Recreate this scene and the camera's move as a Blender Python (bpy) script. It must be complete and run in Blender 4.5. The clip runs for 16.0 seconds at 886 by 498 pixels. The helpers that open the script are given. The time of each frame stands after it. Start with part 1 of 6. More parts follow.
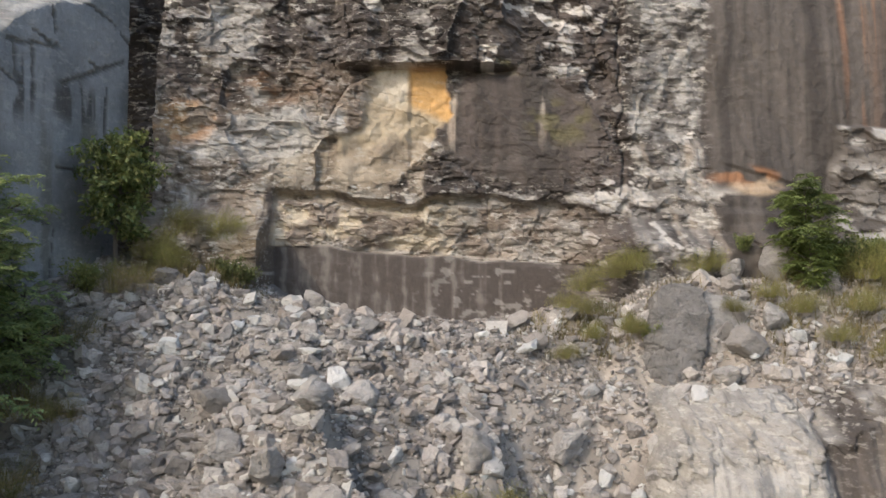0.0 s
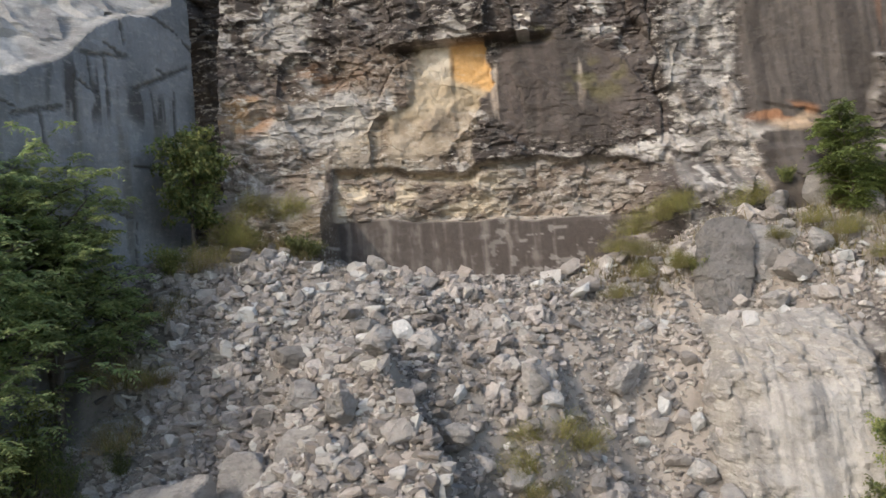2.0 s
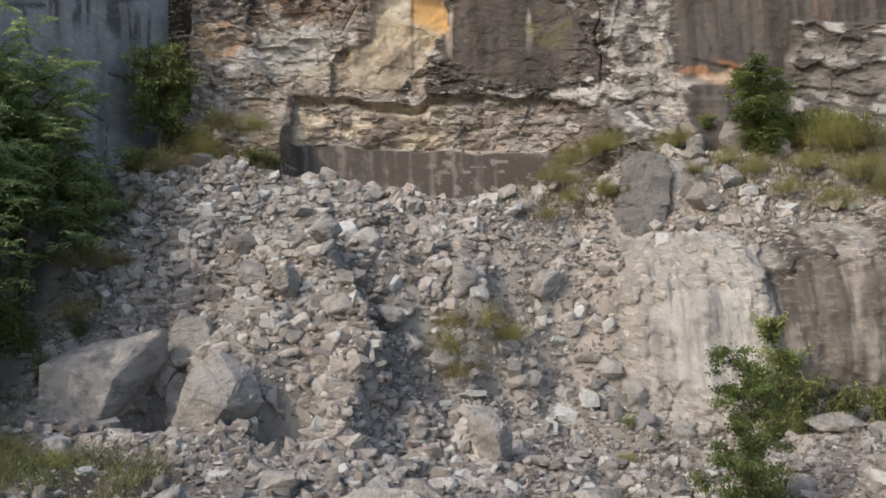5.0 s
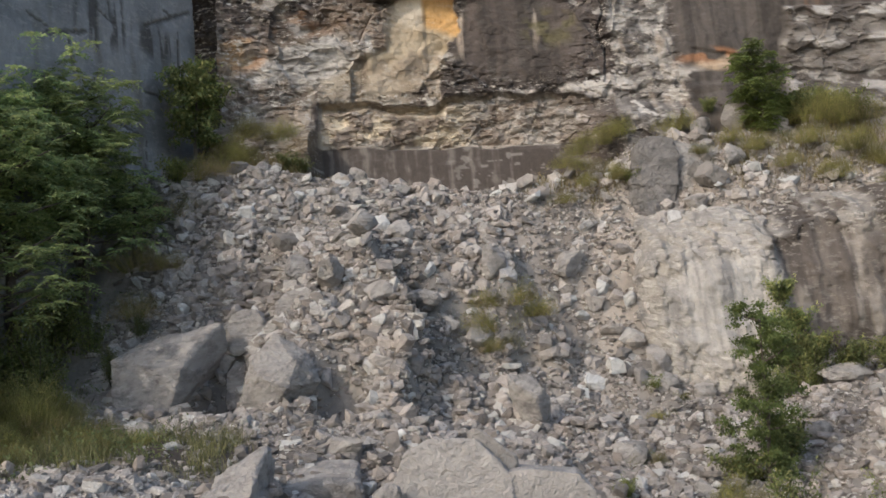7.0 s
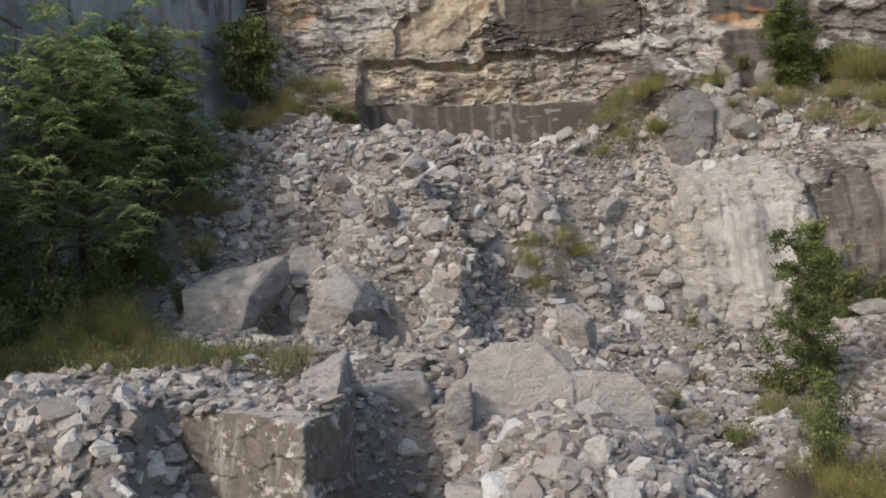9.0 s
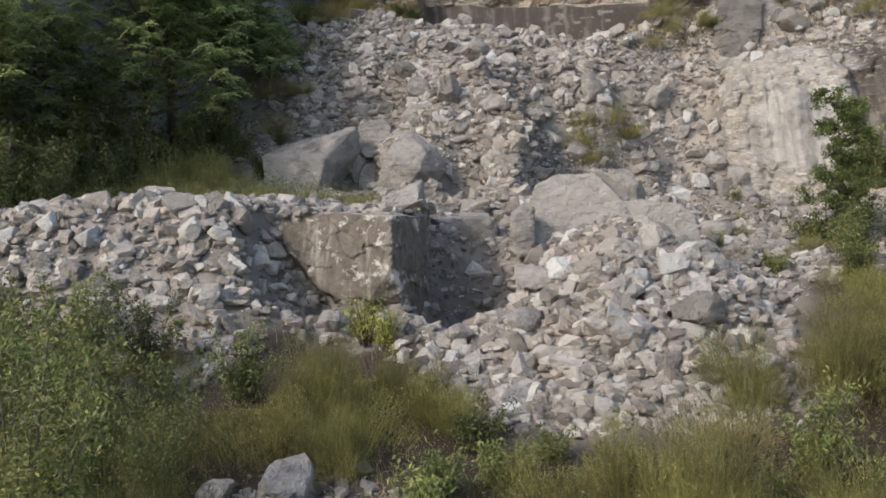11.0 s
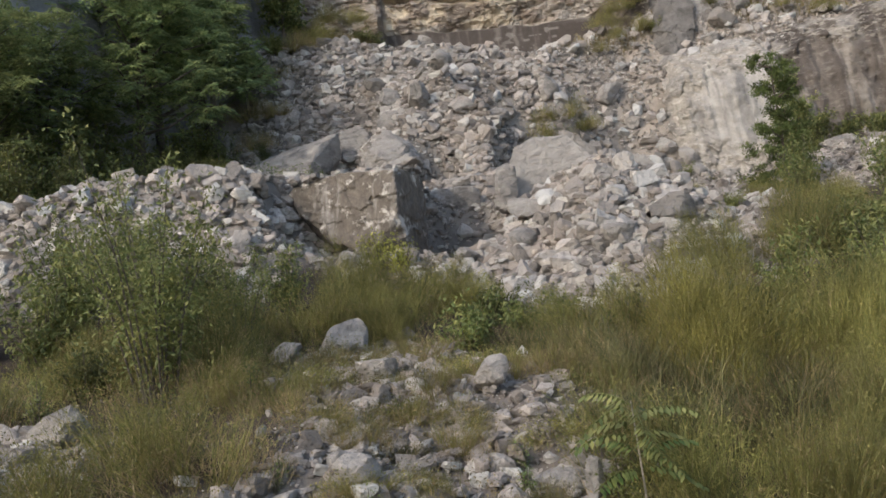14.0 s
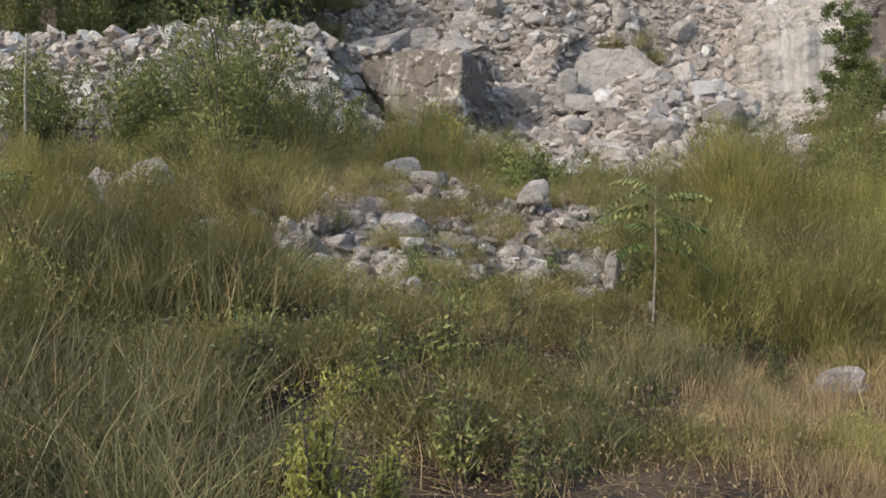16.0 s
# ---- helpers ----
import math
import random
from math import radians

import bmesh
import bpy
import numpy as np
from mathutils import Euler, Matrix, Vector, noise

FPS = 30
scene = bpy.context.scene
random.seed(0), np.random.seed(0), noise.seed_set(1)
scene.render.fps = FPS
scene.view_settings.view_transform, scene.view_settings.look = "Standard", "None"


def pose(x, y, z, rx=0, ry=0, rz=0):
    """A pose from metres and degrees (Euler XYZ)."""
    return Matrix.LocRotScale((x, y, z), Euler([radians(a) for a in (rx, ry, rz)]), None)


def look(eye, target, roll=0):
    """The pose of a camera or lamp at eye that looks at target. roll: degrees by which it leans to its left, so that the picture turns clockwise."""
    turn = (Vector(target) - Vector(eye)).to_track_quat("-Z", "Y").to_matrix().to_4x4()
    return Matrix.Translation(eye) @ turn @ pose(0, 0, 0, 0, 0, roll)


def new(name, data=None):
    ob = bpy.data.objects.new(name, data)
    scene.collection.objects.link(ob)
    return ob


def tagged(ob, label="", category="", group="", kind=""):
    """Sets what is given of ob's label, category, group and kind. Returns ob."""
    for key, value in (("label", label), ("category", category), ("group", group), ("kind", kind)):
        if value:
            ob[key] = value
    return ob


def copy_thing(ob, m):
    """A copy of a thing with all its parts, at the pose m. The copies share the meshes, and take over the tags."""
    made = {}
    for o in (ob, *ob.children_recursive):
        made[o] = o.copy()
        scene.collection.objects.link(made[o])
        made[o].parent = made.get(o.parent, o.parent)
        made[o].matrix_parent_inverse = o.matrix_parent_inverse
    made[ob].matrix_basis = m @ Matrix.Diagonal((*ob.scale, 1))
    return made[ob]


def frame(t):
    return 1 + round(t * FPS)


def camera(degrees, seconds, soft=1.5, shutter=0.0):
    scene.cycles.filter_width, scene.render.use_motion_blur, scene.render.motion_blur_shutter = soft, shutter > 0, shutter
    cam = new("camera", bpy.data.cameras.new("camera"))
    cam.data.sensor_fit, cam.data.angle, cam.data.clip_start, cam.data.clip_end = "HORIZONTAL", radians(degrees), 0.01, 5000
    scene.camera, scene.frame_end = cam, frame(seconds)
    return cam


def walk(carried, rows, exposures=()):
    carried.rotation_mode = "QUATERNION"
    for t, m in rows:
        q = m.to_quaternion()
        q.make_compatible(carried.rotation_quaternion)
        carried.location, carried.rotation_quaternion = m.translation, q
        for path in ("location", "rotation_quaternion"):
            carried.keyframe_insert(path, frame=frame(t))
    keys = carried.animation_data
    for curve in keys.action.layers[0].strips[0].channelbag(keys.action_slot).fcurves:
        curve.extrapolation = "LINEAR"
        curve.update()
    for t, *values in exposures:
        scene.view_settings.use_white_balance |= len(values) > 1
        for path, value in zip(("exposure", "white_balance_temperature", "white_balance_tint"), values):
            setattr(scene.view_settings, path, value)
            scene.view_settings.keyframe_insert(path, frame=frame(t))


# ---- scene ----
cam = camera(52.0, 16.0, soft=1.6)
PATH = [
    (0, (-0.003, -0.047, 18.35), (-0.012, 1.953, 18.383), 0.7),
    (0.5, (0.596, -0.459, 18.097), (0.569, 1.541, 18.111), 1.2),
    (1, (0.551, -0.986, 17.55), (0.449, 1.011, 17.559), -2.6),
    (1.5, (0.718, -1.648, 17.034), (0.502, 0.34, 17.081), -5.1),
    (2, (1.086, -1.909, 16.417), (0.898, 0.081, 16.475), -4.4),
    (2.5, (1.246, -2.275, 15.354), (1.145, -0.281, 15.46), -2.6),
    (3, (1.543, -2.696, 14.683), (1.422, -0.703, 14.795), -2.7),
    (3.5, (1.437, -3.315, 13.737), (1.342, -1.318, 13.809), -0.7),
    (4, (1.666, -3.753, 13.168), (1.52, -1.76, 13.247), -3.1),
    (4.5, (1.817, -4.291, 12.712), (1.685, -2.297, 12.794), -2.1),
    (4.7, (1.927, -4.485, 12.696), (1.819, -2.489, 12.767), -0.7),
    (6.8, (0.956, -7.092, 11.838), (0.911, -5.094, 11.915), -2.4),
    (7, (0.89, -7.292, 11.869), (0.785, -5.297, 11.954), -4.0),
    (7.5, (0.731, -7.809, 11.729), (0.559, -5.818, 11.819), -3.4),
    (8, (0.405, -8.253, 11.361), (0.277, -6.261, 11.482), -3.9),
    (8.5, (-0.045, -8.759, 10.697), (-0.134, -6.762, 10.779), -3.3),
    (8.7, (-0.26, -8.934, 10.487), (-0.361, -6.938, 10.555), -3.4),
    (10.8, (-1.336, -11.511, 7.152), (-1.634, -9.533, 7.174), -3.1),
    (11, (-1.289, -11.884, 6.71), (-1.514, -9.897, 6.681), -2.6),
    (11.5, (-1.328, -12.393, 5.974), (-1.409, -10.395, 5.923), 1.8),
    (12, (-1.489, -12.873, 5.339), (-1.618, -10.878, 5.386), 0.6),
    (12.5, (-1.711, -13.363, 4.819), (-1.905, -11.376, 4.94), -0.3),
    (13, (-2.058, -14.056, 4.392), (-2.176, -12.06, 4.346), -1.2),
    (13.5, (-2.396, -14.367, 4.055), (-2.469, -12.369, 4.011), -5.7),
    (14, (-2.561, -14.579, 3.528), (-2.671, -12.585, 3.641), -7.4),
    (14.5, (-2.494, -14.884, 3.005), (-2.546, -12.888, 3.122), -6.2),
    (15, (-2.41, -15.317, 2.372), (-2.389, -13.319, 2.29), -0.1),
    (15.5, (-2.477, -15.685, 1.957), (-2.57, -13.691, 1.827), 2.2),
    (16, (-2.703, -15.805, 1.624), (-2.912, -13.816, 1.624), 1.2),
]
walk(cam, [(t, look(eye, target, roll)) for t, eye, target, roll in PATH], [(0.0, 0.02), (4.5, -0.09), (8.0, -0.23), (11.0, -0.1), (12.0, -0.2), (13.0, -0.24), (14.5, -0.14), (16.0, 0.02)])


# ---- sun, sky, exposure ----
SUN_AZ, SUN_EL = 225.0, 37.0          # the side the sun stands on (degrees from +x, anticlockwise) and its height
world = bpy.data.worlds.new("sky")
scene.world = world
world.use_nodes = True
wn = world.node_tree.nodes
sky = wn.new("ShaderNodeTexSky")
sky.sky_type, sky.sun_disc = "NISHITA", False
sky.sun_elevation = radians(SUN_EL)
sky.sun_rotation = radians(90.0 - SUN_AZ)
sky.air_density, sky.dust_density = 1.2, 2.5
wn["Background"].inputs["Strength"].default_value = 0.28
world.node_tree.links.new(sky.outputs[0], wn["Background"].inputs["Color"])
to_sun = Vector((math.cos(radians(SUN_AZ)) * math.cos(radians(SUN_EL)), math.sin(radians(SUN_AZ)) * math.cos(radians(SUN_EL)), math.sin(radians(SUN_EL))))
sun = new("sun", bpy.data.lights.new("sun", "SUN"))
sun.data.energy, sun.data.angle, sun.data.color = 2.22, radians(0.8), (1.0, 0.92, 0.805)
sun.matrix_world = look(to_sun * 60, (0, 0, 0))


# ---- numbers: noise on arrays ----
def hash01(ix, iy, iz, seed=0):
    h = (ix.astype(np.int64) * 374761393 + iy.astype(np.int64) * 668265263 + iz.astype(np.int64) * 2147483647 + seed * 974711) & 0xFFFFFFFF
    h = ((h ^ (h >> 13)) * 1274126177) & 0xFFFFFFFF
    h = ((h ^ (h >> 16)) * 2246822519) & 0xFFFFFFFF
    return ((h ^ (h >> 15)) & 0xFFFFFF) / float(0xFFFFFF)


def vnoise(x, y, z=0.0, seed=0):
    """Smooth value noise, -1 to 1."""
    x, y, z = np.broadcast_arrays(np.asarray(x, float), np.asarray(y, float), np.asarray(z, float))
    ix, iy, iz = np.floor(x), np.floor(y), np.floor(z)
    fx, fy, fz = x - ix, y - iy, z - iz
    fx, fy, fz = (f * f * (3 - 2 * f) for f in (fx, fy, fz))
    out = 0.0
    for a in (0, 1):
        for b in (0, 1):
            for c in (0, 1):
                out = out + hash01(ix + a, iy + b, iz + c, seed) * (fx if a else 1 - fx) * (fy if b else 1 - fy) * (fz if c else 1 - fz)
    return out * 2 - 1


def fbm(x, y, z=0.0, octaves=4, seed=0):
    total, amp = 0.0, 1.0
    for i in range(octaves):
        total = total + amp * vnoise(np.asarray(x) * 2 ** i, np.asarray(y) * 2 ** i, np.asarray(z) * 2 ** i, seed + i)
        amp *= 0.5
    return total


def cells(x, y, seed=0):
    """Jittered cells: each point's cell value (0 to 1), offset from its cell's middle and the gap to the next cell."""
    ix, iy = np.floor(x), np.floor(y)
    best = np.full(np.shape(x), 9.0)
    second = best.copy()
    value, ox, oy = np.zeros(np.shape(x)), np.zeros(np.shape(x)), np.zeros(np.shape(x))
    zero = np.zeros(np.shape(x))
    for a in (-1, 0, 1):
        for b in (-1, 0, 1):
            cx, cy = ix + a, iy + b
            dx = cx + hash01(cx, cy, zero, seed + 1) - x
            dy = cy + hash01(cx, cy, zero, seed + 2) - y
            d = np.sqrt(dx * dx + dy * dy)
            near = d < best
            second = np.where(near, best, np.minimum(second, d))
            value = np.where(near, hash01(cx, cy, zero, seed + 3), value)
            ox, oy = np.where(near, dx, ox), np.where(near, dy, oy)
            best = np.where(near, d, best)
    return value, ox, oy, second - best


def facets(p, seed=0):
    """Fracture facets: each cell of space holds a small tilted plane of its own."""
    base = np.floor(p)
    best = np.full(len(p), 1e9)
    out = np.zeros(len(p))
    for off in [(i, j, k) for i in (-1, 0, 1) for j in (-1, 0, 1) for k in (-1, 0, 1)]:
        c = base + np.array(off, float)
        q = [hash01(c[:, 0], c[:, 1], c[:, 2], seed + k) for k in range(3)]
        at = c + np.stack(q, -1)
        d = p - at
        far = (d ** 2).sum(1)
        tilt = np.stack([hash01(c[:, 0], c[:, 1], c[:, 2], seed + 5 + k) - 0.5 for k in range(3)], -1)
        height = (d * tilt).sum(1) * 1.6 + hash01(c[:, 0], c[:, 1], c[:, 2], seed + 9) - 0.5
        near = far < best
        out = np.where(near, height, out)
        best = np.where(near, far, best)
    return out


def ramp(v, a, b):
    t = np.clip((np.asarray(v, float) - a) / (b - a), 0, 1)
    return t * t * (3 - 2 * t)


def blob(x, y, cx, cy, rx, ry, edge=0.35):
    """1 inside an ellipse, falling to 0 at its rim."""
    d = np.sqrt(((x - cx) / rx) ** 2 + ((y - cy) / ry) ** 2)
    return 1 - ramp(d, 1 - edge, 1 + edge)


# ---- the lie of the land: profiles (y, z) from the camera's end to the cliff's foot, by x ----
LAND = {
    -13.0: [(-40, 0), (-16, 0.2), (-9, 1.0), (-3.5, 2.4), (3, 3.4), (6.2, 4.4), (9.0, 7.4), (14, 7.9), (20, 8.1), (24, 8.8), (28, 12.4), (31.5, 17.2), (36, 18.6)],
    -9.0: [(-40, 0), (-16, 0), (-9, 0.8), (-3.5, 2.4), (3, 3.3), (6.4, 4.2), (9.6, 7.3), (14, 7.9), (20, 8.1), (22, 8.4), (24.6, 9.9), (28, 13.1), (31.5, 17.4), (36, 18.4)],
    -5.5: [(-40, 0), (-12, 0), (-9, 0.3), (-5, 2.0), (-2, 2.5), (2, 2.75), (7.5, 4.1), (9.6, 4.8), (13.2, 7.0), (19.5, 7.9), (21.5, 8.5), (23.5, 10.4), (27, 13.6), (32, 16.8), (33.5, 16.7), (36, 16.7)],
    -2.5: [(-40, 0), (-9.5, 0), (-6.5, 0.75), (-4, 1.35), (-2, 2.3), (2, 2.5), (6, 3.4), (8, 4.5), (11, 5.2), (14, 5.9), (20, 7.8), (22, 8.3), (24, 10.0), (27, 13.0), (32, 16.2), (33.5, 16.3), (36, 16.3)],
    0.5: [(-40, 0), (-9, 0), (-5, 0.2), (-2, 1.6), (2, 2.3), (5, 3.2), (8.3, 5.3), (11, 6.35), (13, 6.6), (14.6, 6.3), (17, 6.6), (22, 7.3), (25, 8.2), (26.5, 9.4), (27.4, 11.7), (30.2, 14.4), (32, 15.7), (34, 16.0), (36, 16.0)],
    5.0: [(-40, 0), (-9, 0), (-3, 0.1), (1, 1.2), (4, 2.4), (7, 3.8), (11, 4.8), (14, 5.0), (18, 5.9), (23, 6.5), (26, 7.4), (28.2, 8.8), (29.2, 10.6), (30, 12.5), (31, 13.8), (33.5, 16.3), (36, 16.7)],
    9.0: [(-40, 0), (-5, 0), (2, 0.8), (6, 2.4), (10, 4.4), (13, 5.2), (18, 5.6), (23, 6.4), (28.4, 7.8), (29.2, 12.2), (30.2, 13.8), (33, 17.6), (36, 18.4)],
    14.0: [(-40, 0), (-5, 0), (2, 0.6), (6, 2.2), (10, 5.0), (13, 6.9), (18, 7.4), (24.6, 8.1), (27.2, 8.4), (28.0, 12.6), (30, 14.6), (33, 17.7), (36, 18.6)],
}


def land(x, y):
    """Height of the ground without its roughness."""
    x, y = np.broadcast_arrays(np.asarray(x, float), np.asarray(y, float))
    keys = sorted(LAND)
    heights = [np.interp(y, *zip(*LAND[k])) for k in keys]
    z = np.where(x <= keys[0], heights[0], heights[-1])
    for i in range(len(keys) - 1):
        inside = (x > keys[i]) & (x <= keys[i + 1])
        t = np.clip((x - keys[i]) / (keys[i + 1] - keys[i]), 0, 1)
        t = t * t * (3 - 2 * t)
        z = np.where(inside, heights[i] * (1 - t) + heights[i + 1] * t, z)
    return z + relief(x, y)


def relief(x, y):
    """Gullies and ridges down the scree, and the hollow beside the great block."""
    out = np.zeros(np.shape(x))
    for x0, lean, ya, yb, deep, wide in ((-3.5, 0.22, 20.6, 28.0, 1.4, 0.6), (1.1, -0.12, 25.4, 29.6, 0.9, 0.5)):
        d = x - (x0 + lean * (27.5 - y)) + 0.7 * vnoise(y * 0.55 + x0, 0.3 * x0, 0, 8) + 0.45 * vnoise(x * 1.1, y * 1.3, 0, 8)
        run = ramp(y, ya, ya + 1.2) * (1 - ramp(y, yb - 1.2, yb))
        ridge = np.where(d < 0, np.exp(np.minimum(d, 0) / (1.7 * wide)), np.exp(-(d / 0.75) ** 2))
        out = out + run * deep * (0.9 * ridge - 0.7 * np.exp(-((d - 1.6 * wide) / (1.1 * wide)) ** 2))
    scree = ramp(y, 20.5, 23) * (1 - ramp(y, 31.5, 33.5))
    out = out + scree * (0.45 * np.abs(vnoise(x * 0.42 + 0.1 * y, y * 0.3, 0, 6)) + 0.28 * np.abs(vnoise(x * 1.0, y * 0.7, 0, 7)) - 0.3)
    out = out - 0.5 * blob(x, y, 7.9, 31.3, 1.4, 0.8, 0.4)
    out = out - 1.9 * blob(x, y, -8.4, 22.7, 0.9, 1.5, 0.4) - 1.3 * blob(x, y, -4.3, 22.0, 0.9, 1.2, 0.4)
    out = out - 1.9 * blob(x, y, -3.35, 11.9, 1.35, 2.7, 0.4) - 1.5 * blob(x, y, -7.5, 10.0, 1.1, 1.5, 0.4)
    out = out + 0.55 * blob(x, y, 0.9, 8.9, 2.3, 2.4, 0.6) - 0.7 * blob(x, y, 4.7, 10.0, 1.1, 2.6, 0.5)
    out = out - 0.5 * blob(x, y, -4.8, -5.9, 0.55, 0.8, 0.5)
    return out + 0.35 * blob(x, y, -11.5, 10.6, 3.0, 1.6, 0.5)


def stony(x, y):
    """1 where bare rubble lies, 0 where plants hold the ground."""
    x, y = np.broadcast_arrays(np.asarray(x, float), np.asarray(y, float))
    wob = 0.8 * fbm(x * 0.35, y * 0.35, 0, 3, 41)
    upper = ramp(y + wob - 8.2 + 2.4 * ramp(-x, 7.0, 8.6), -0.6, 0.6) * ramp(y, 4.6, 6.0)
    upper = np.maximum(upper, blob(x + wob, y, -0.2, 7.6, 3.6, 3.4))
    upper = upper * (1 - ramp(-x + wob - 0.35 * (y - 12), 13.0, 15.0) * ramp(y, 12, 16))       # under the trees
    upper = upper * (1 - blob(x, y + wob, -9.5, 17.2, 4.5, 1.9) * 0.8)
    upper = upper * (1 - ramp(x + wob, 4.0, 5.5) * (1 - ramp(y, 12.5, 14.5)))
    strip = blob(x + wob, y, -3.6, -2.6, 2.3, 2.6) + blob(x + wob, y, -4.8, 0.9, 1.5, 1.5) + blob(x, y, -8.8, -4.2, 1.2, 1.4) + blob(x + wob, y, -4.7, -5.2, 0.8, 0.9) + blob(x, y, -4.8, -5.9, 0.6, 0.8)
    return np.clip(np.maximum(upper, strip), 0, 1)


def ground_z(x, y):
    s = stony(x, y)
    near = ramp(y, -60, -30) * (1 - ramp(np.abs(x), 30, 60))
    rough = s * 0.05 * fbm(np.asarray(x) * 5.0, np.asarray(y) * 5.0, 0, 2, 10) + 0.10 * fbm(np.asarray(x) * 0.9, np.asarray(y) * 0.9, 0, 3, 5) + s * 0.10 * fbm(np.asarray(x) * 2.3, np.asarray(y) * 2.3, 0, 2, 9)
    return land(x, y) + rough * near


# ---- materials ----
def nodes_of(name):
    m = bpy.data.materials.new(name)
    m.use_nodes = True
    nt = m.node_tree
    return m, nt, nt.nodes["Principled BSDF"]


def add(nt, kind, **settings):
    n = nt.nodes.new(kind)
    for k, v in settings.items():
        n.inputs[k].default_value = v
    return n


def mixed(nt, fac, a, b):
    """Colour a to b by fac; each may be a socket or a value."""
    n = nt.nodes.new("ShaderNodeMix")
    n.data_type = "RGBA"
    for socket, v in ((n.inputs[0], fac), (n.inputs[6], a), (n.inputs[7], b)):
        if isinstance(v, bpy.types.NodeSocket):
            nt.links.new(v, socket)
        elif isinstance(v, (int, float)):
            socket.default_value = v
        else:
            socket.default_value = (*v, 1)
    return n.outputs[2]


def noise_of(nt, scale, detail=5.0, stretch=(1, 1, 1), rough=0.6, lo=0.35, hi=0.65):
    co = nt.nodes.new("ShaderNodeNewGeometry").outputs["Position"]
    mp = nt.nodes.new("ShaderNodeMapping")
    mp.inputs["Scale"].default_value = stretch
    nt.links.new(co, mp.inputs[0])
    n = add(nt, "ShaderNodeTexNoise", Scale=scale, Detail=detail, Roughness=rough)
    nt.links.new(mp.outputs[0], n.inputs["Vector"])
    r = nt.nodes.new("ShaderNodeMapRange")
    r.inputs["From Min"].default_value, r.inputs["From Max"].default_value = lo, hi
    nt.links.new(n.outputs["Fac"], r.inputs["Value"])
    return r.outputs[0]


def bump(nt, bsdf, height, strength, distance):
    b = add(nt, "ShaderNodeBump", Strength=strength, Distance=distance)
    nt.links.new(height, b.inputs["Height"])
    nt.links.new(b.outputs[0], bsdf.inputs["Normal"])


def rock_material(name, light, dark, tint, rough=0.85, per_island=False, per_object=False, stretch=(1, 1, 1), scale=6.0, veins=0.0, relief=1.0):
    m, nt, bsdf = nodes_of(name)
    grain = noise_of(nt, scale, 8 if scale > 2 else 5, stretch, 0.65 if scale > 2 else 0.55, 0.25, 0.75)
    broad = noise_of(nt, 0.45, 5, stretch, 0.7)
    c = mixed(nt, grain, dark, light)
    n = nt.nodes.new("ShaderNodeMath")
    n.operation = "MULTIPLY"
    nt.links.new(broad, n.inputs[0])
    n.inputs[1].default_value = 0.75
    c = mixed(nt, n.outputs[0], c, tint)
    if veins:
        v = nt.nodes.new("ShaderNodeMath")
        v.operation = "MULTIPLY"
        nt.links.new(noise_of(nt, 1.0, 8, (1.3, 1.0, 1.7), 0.7, 0.47, 0.62), v.inputs[0])
        v.inputs[1].default_value = veins
        c = mixed(nt, v.outputs[0], c, tuple(0.62 * q for q in dark))
    rnd = None
    if per_island:
        rnd = nt.nodes.new("ShaderNodeNewGeometry").outputs["Random Per Island"]
    elif per_object:
        rnd = nt.nodes.new("ShaderNodeObjectInfo").outputs["Random"]
    if rnd is not None:
        hsv = nt.nodes.new("ShaderNodeHueSaturation")
        r = nt.nodes.new("ShaderNodeMapRange")
        r.inputs["To Min"].default_value, r.inputs["To Max"].default_value = 0.55, 1.45
        nt.links.new(rnd, r.inputs["Value"])
        nt.links.new(r.outputs[0], hsv.inputs["Value"])
        nt.links.new(c, hsv.inputs["Color"])
        c = hsv.outputs[0]
        other = nt.nodes.new("ShaderNodeMath")                 # a second number for each stone
        other.operation = "MULTIPLY"
        other.inputs[1].default_value = 13.7
        nt.links.new(rnd, other.inputs[0])
        wrap = nt.nodes.new("ShaderNodeMath")
        wrap.operation = "FRACT"
        nt.links.new(other.outputs[0], wrap.inputs[0])
        for lo, hi, colour in ((0.76, 0.96, tuple(min(0.66, 1.5 * q) for q in light)), (0.12, 0.0, tuple(0.8 * q for q in tint))):
            pick = nt.nodes.new("ShaderNodeMapRange")
            pick.inputs["From Min"].default_value, pick.inputs["From Max"].default_value = lo, hi
            pick.inputs["To Max"].default_value = 0.8
            nt.links.new(wrap.outputs[0], pick.inputs["Value"])
            c = mixed(nt, pick.outputs[0], c, colour)
    nt.links.new(c, bsdf.inputs["Base Color"])
    bsdf.inputs["Roughness"].default_value = rough
    first = add(nt, "ShaderNodeBump", Strength=0.8, Distance=0.07 * relief)
    nt.links.new(grain, first.inputs["Height"])
    second = add(nt, "ShaderNodeBump", Strength=0.75, Distance=0.16 * relief)
    nt.links.new(noise_of(nt, 2.6, 6, (1.0, 0.8, 2.2) if per_island else (1.2, 1.0, 1.4), 0.7, 0.3, 0.7), second.inputs["Height"])
    nt.links.new(first.outputs[0], second.inputs["Normal"])
    nt.links.new(second.outputs[0], bsdf.inputs["Normal"])
    return m


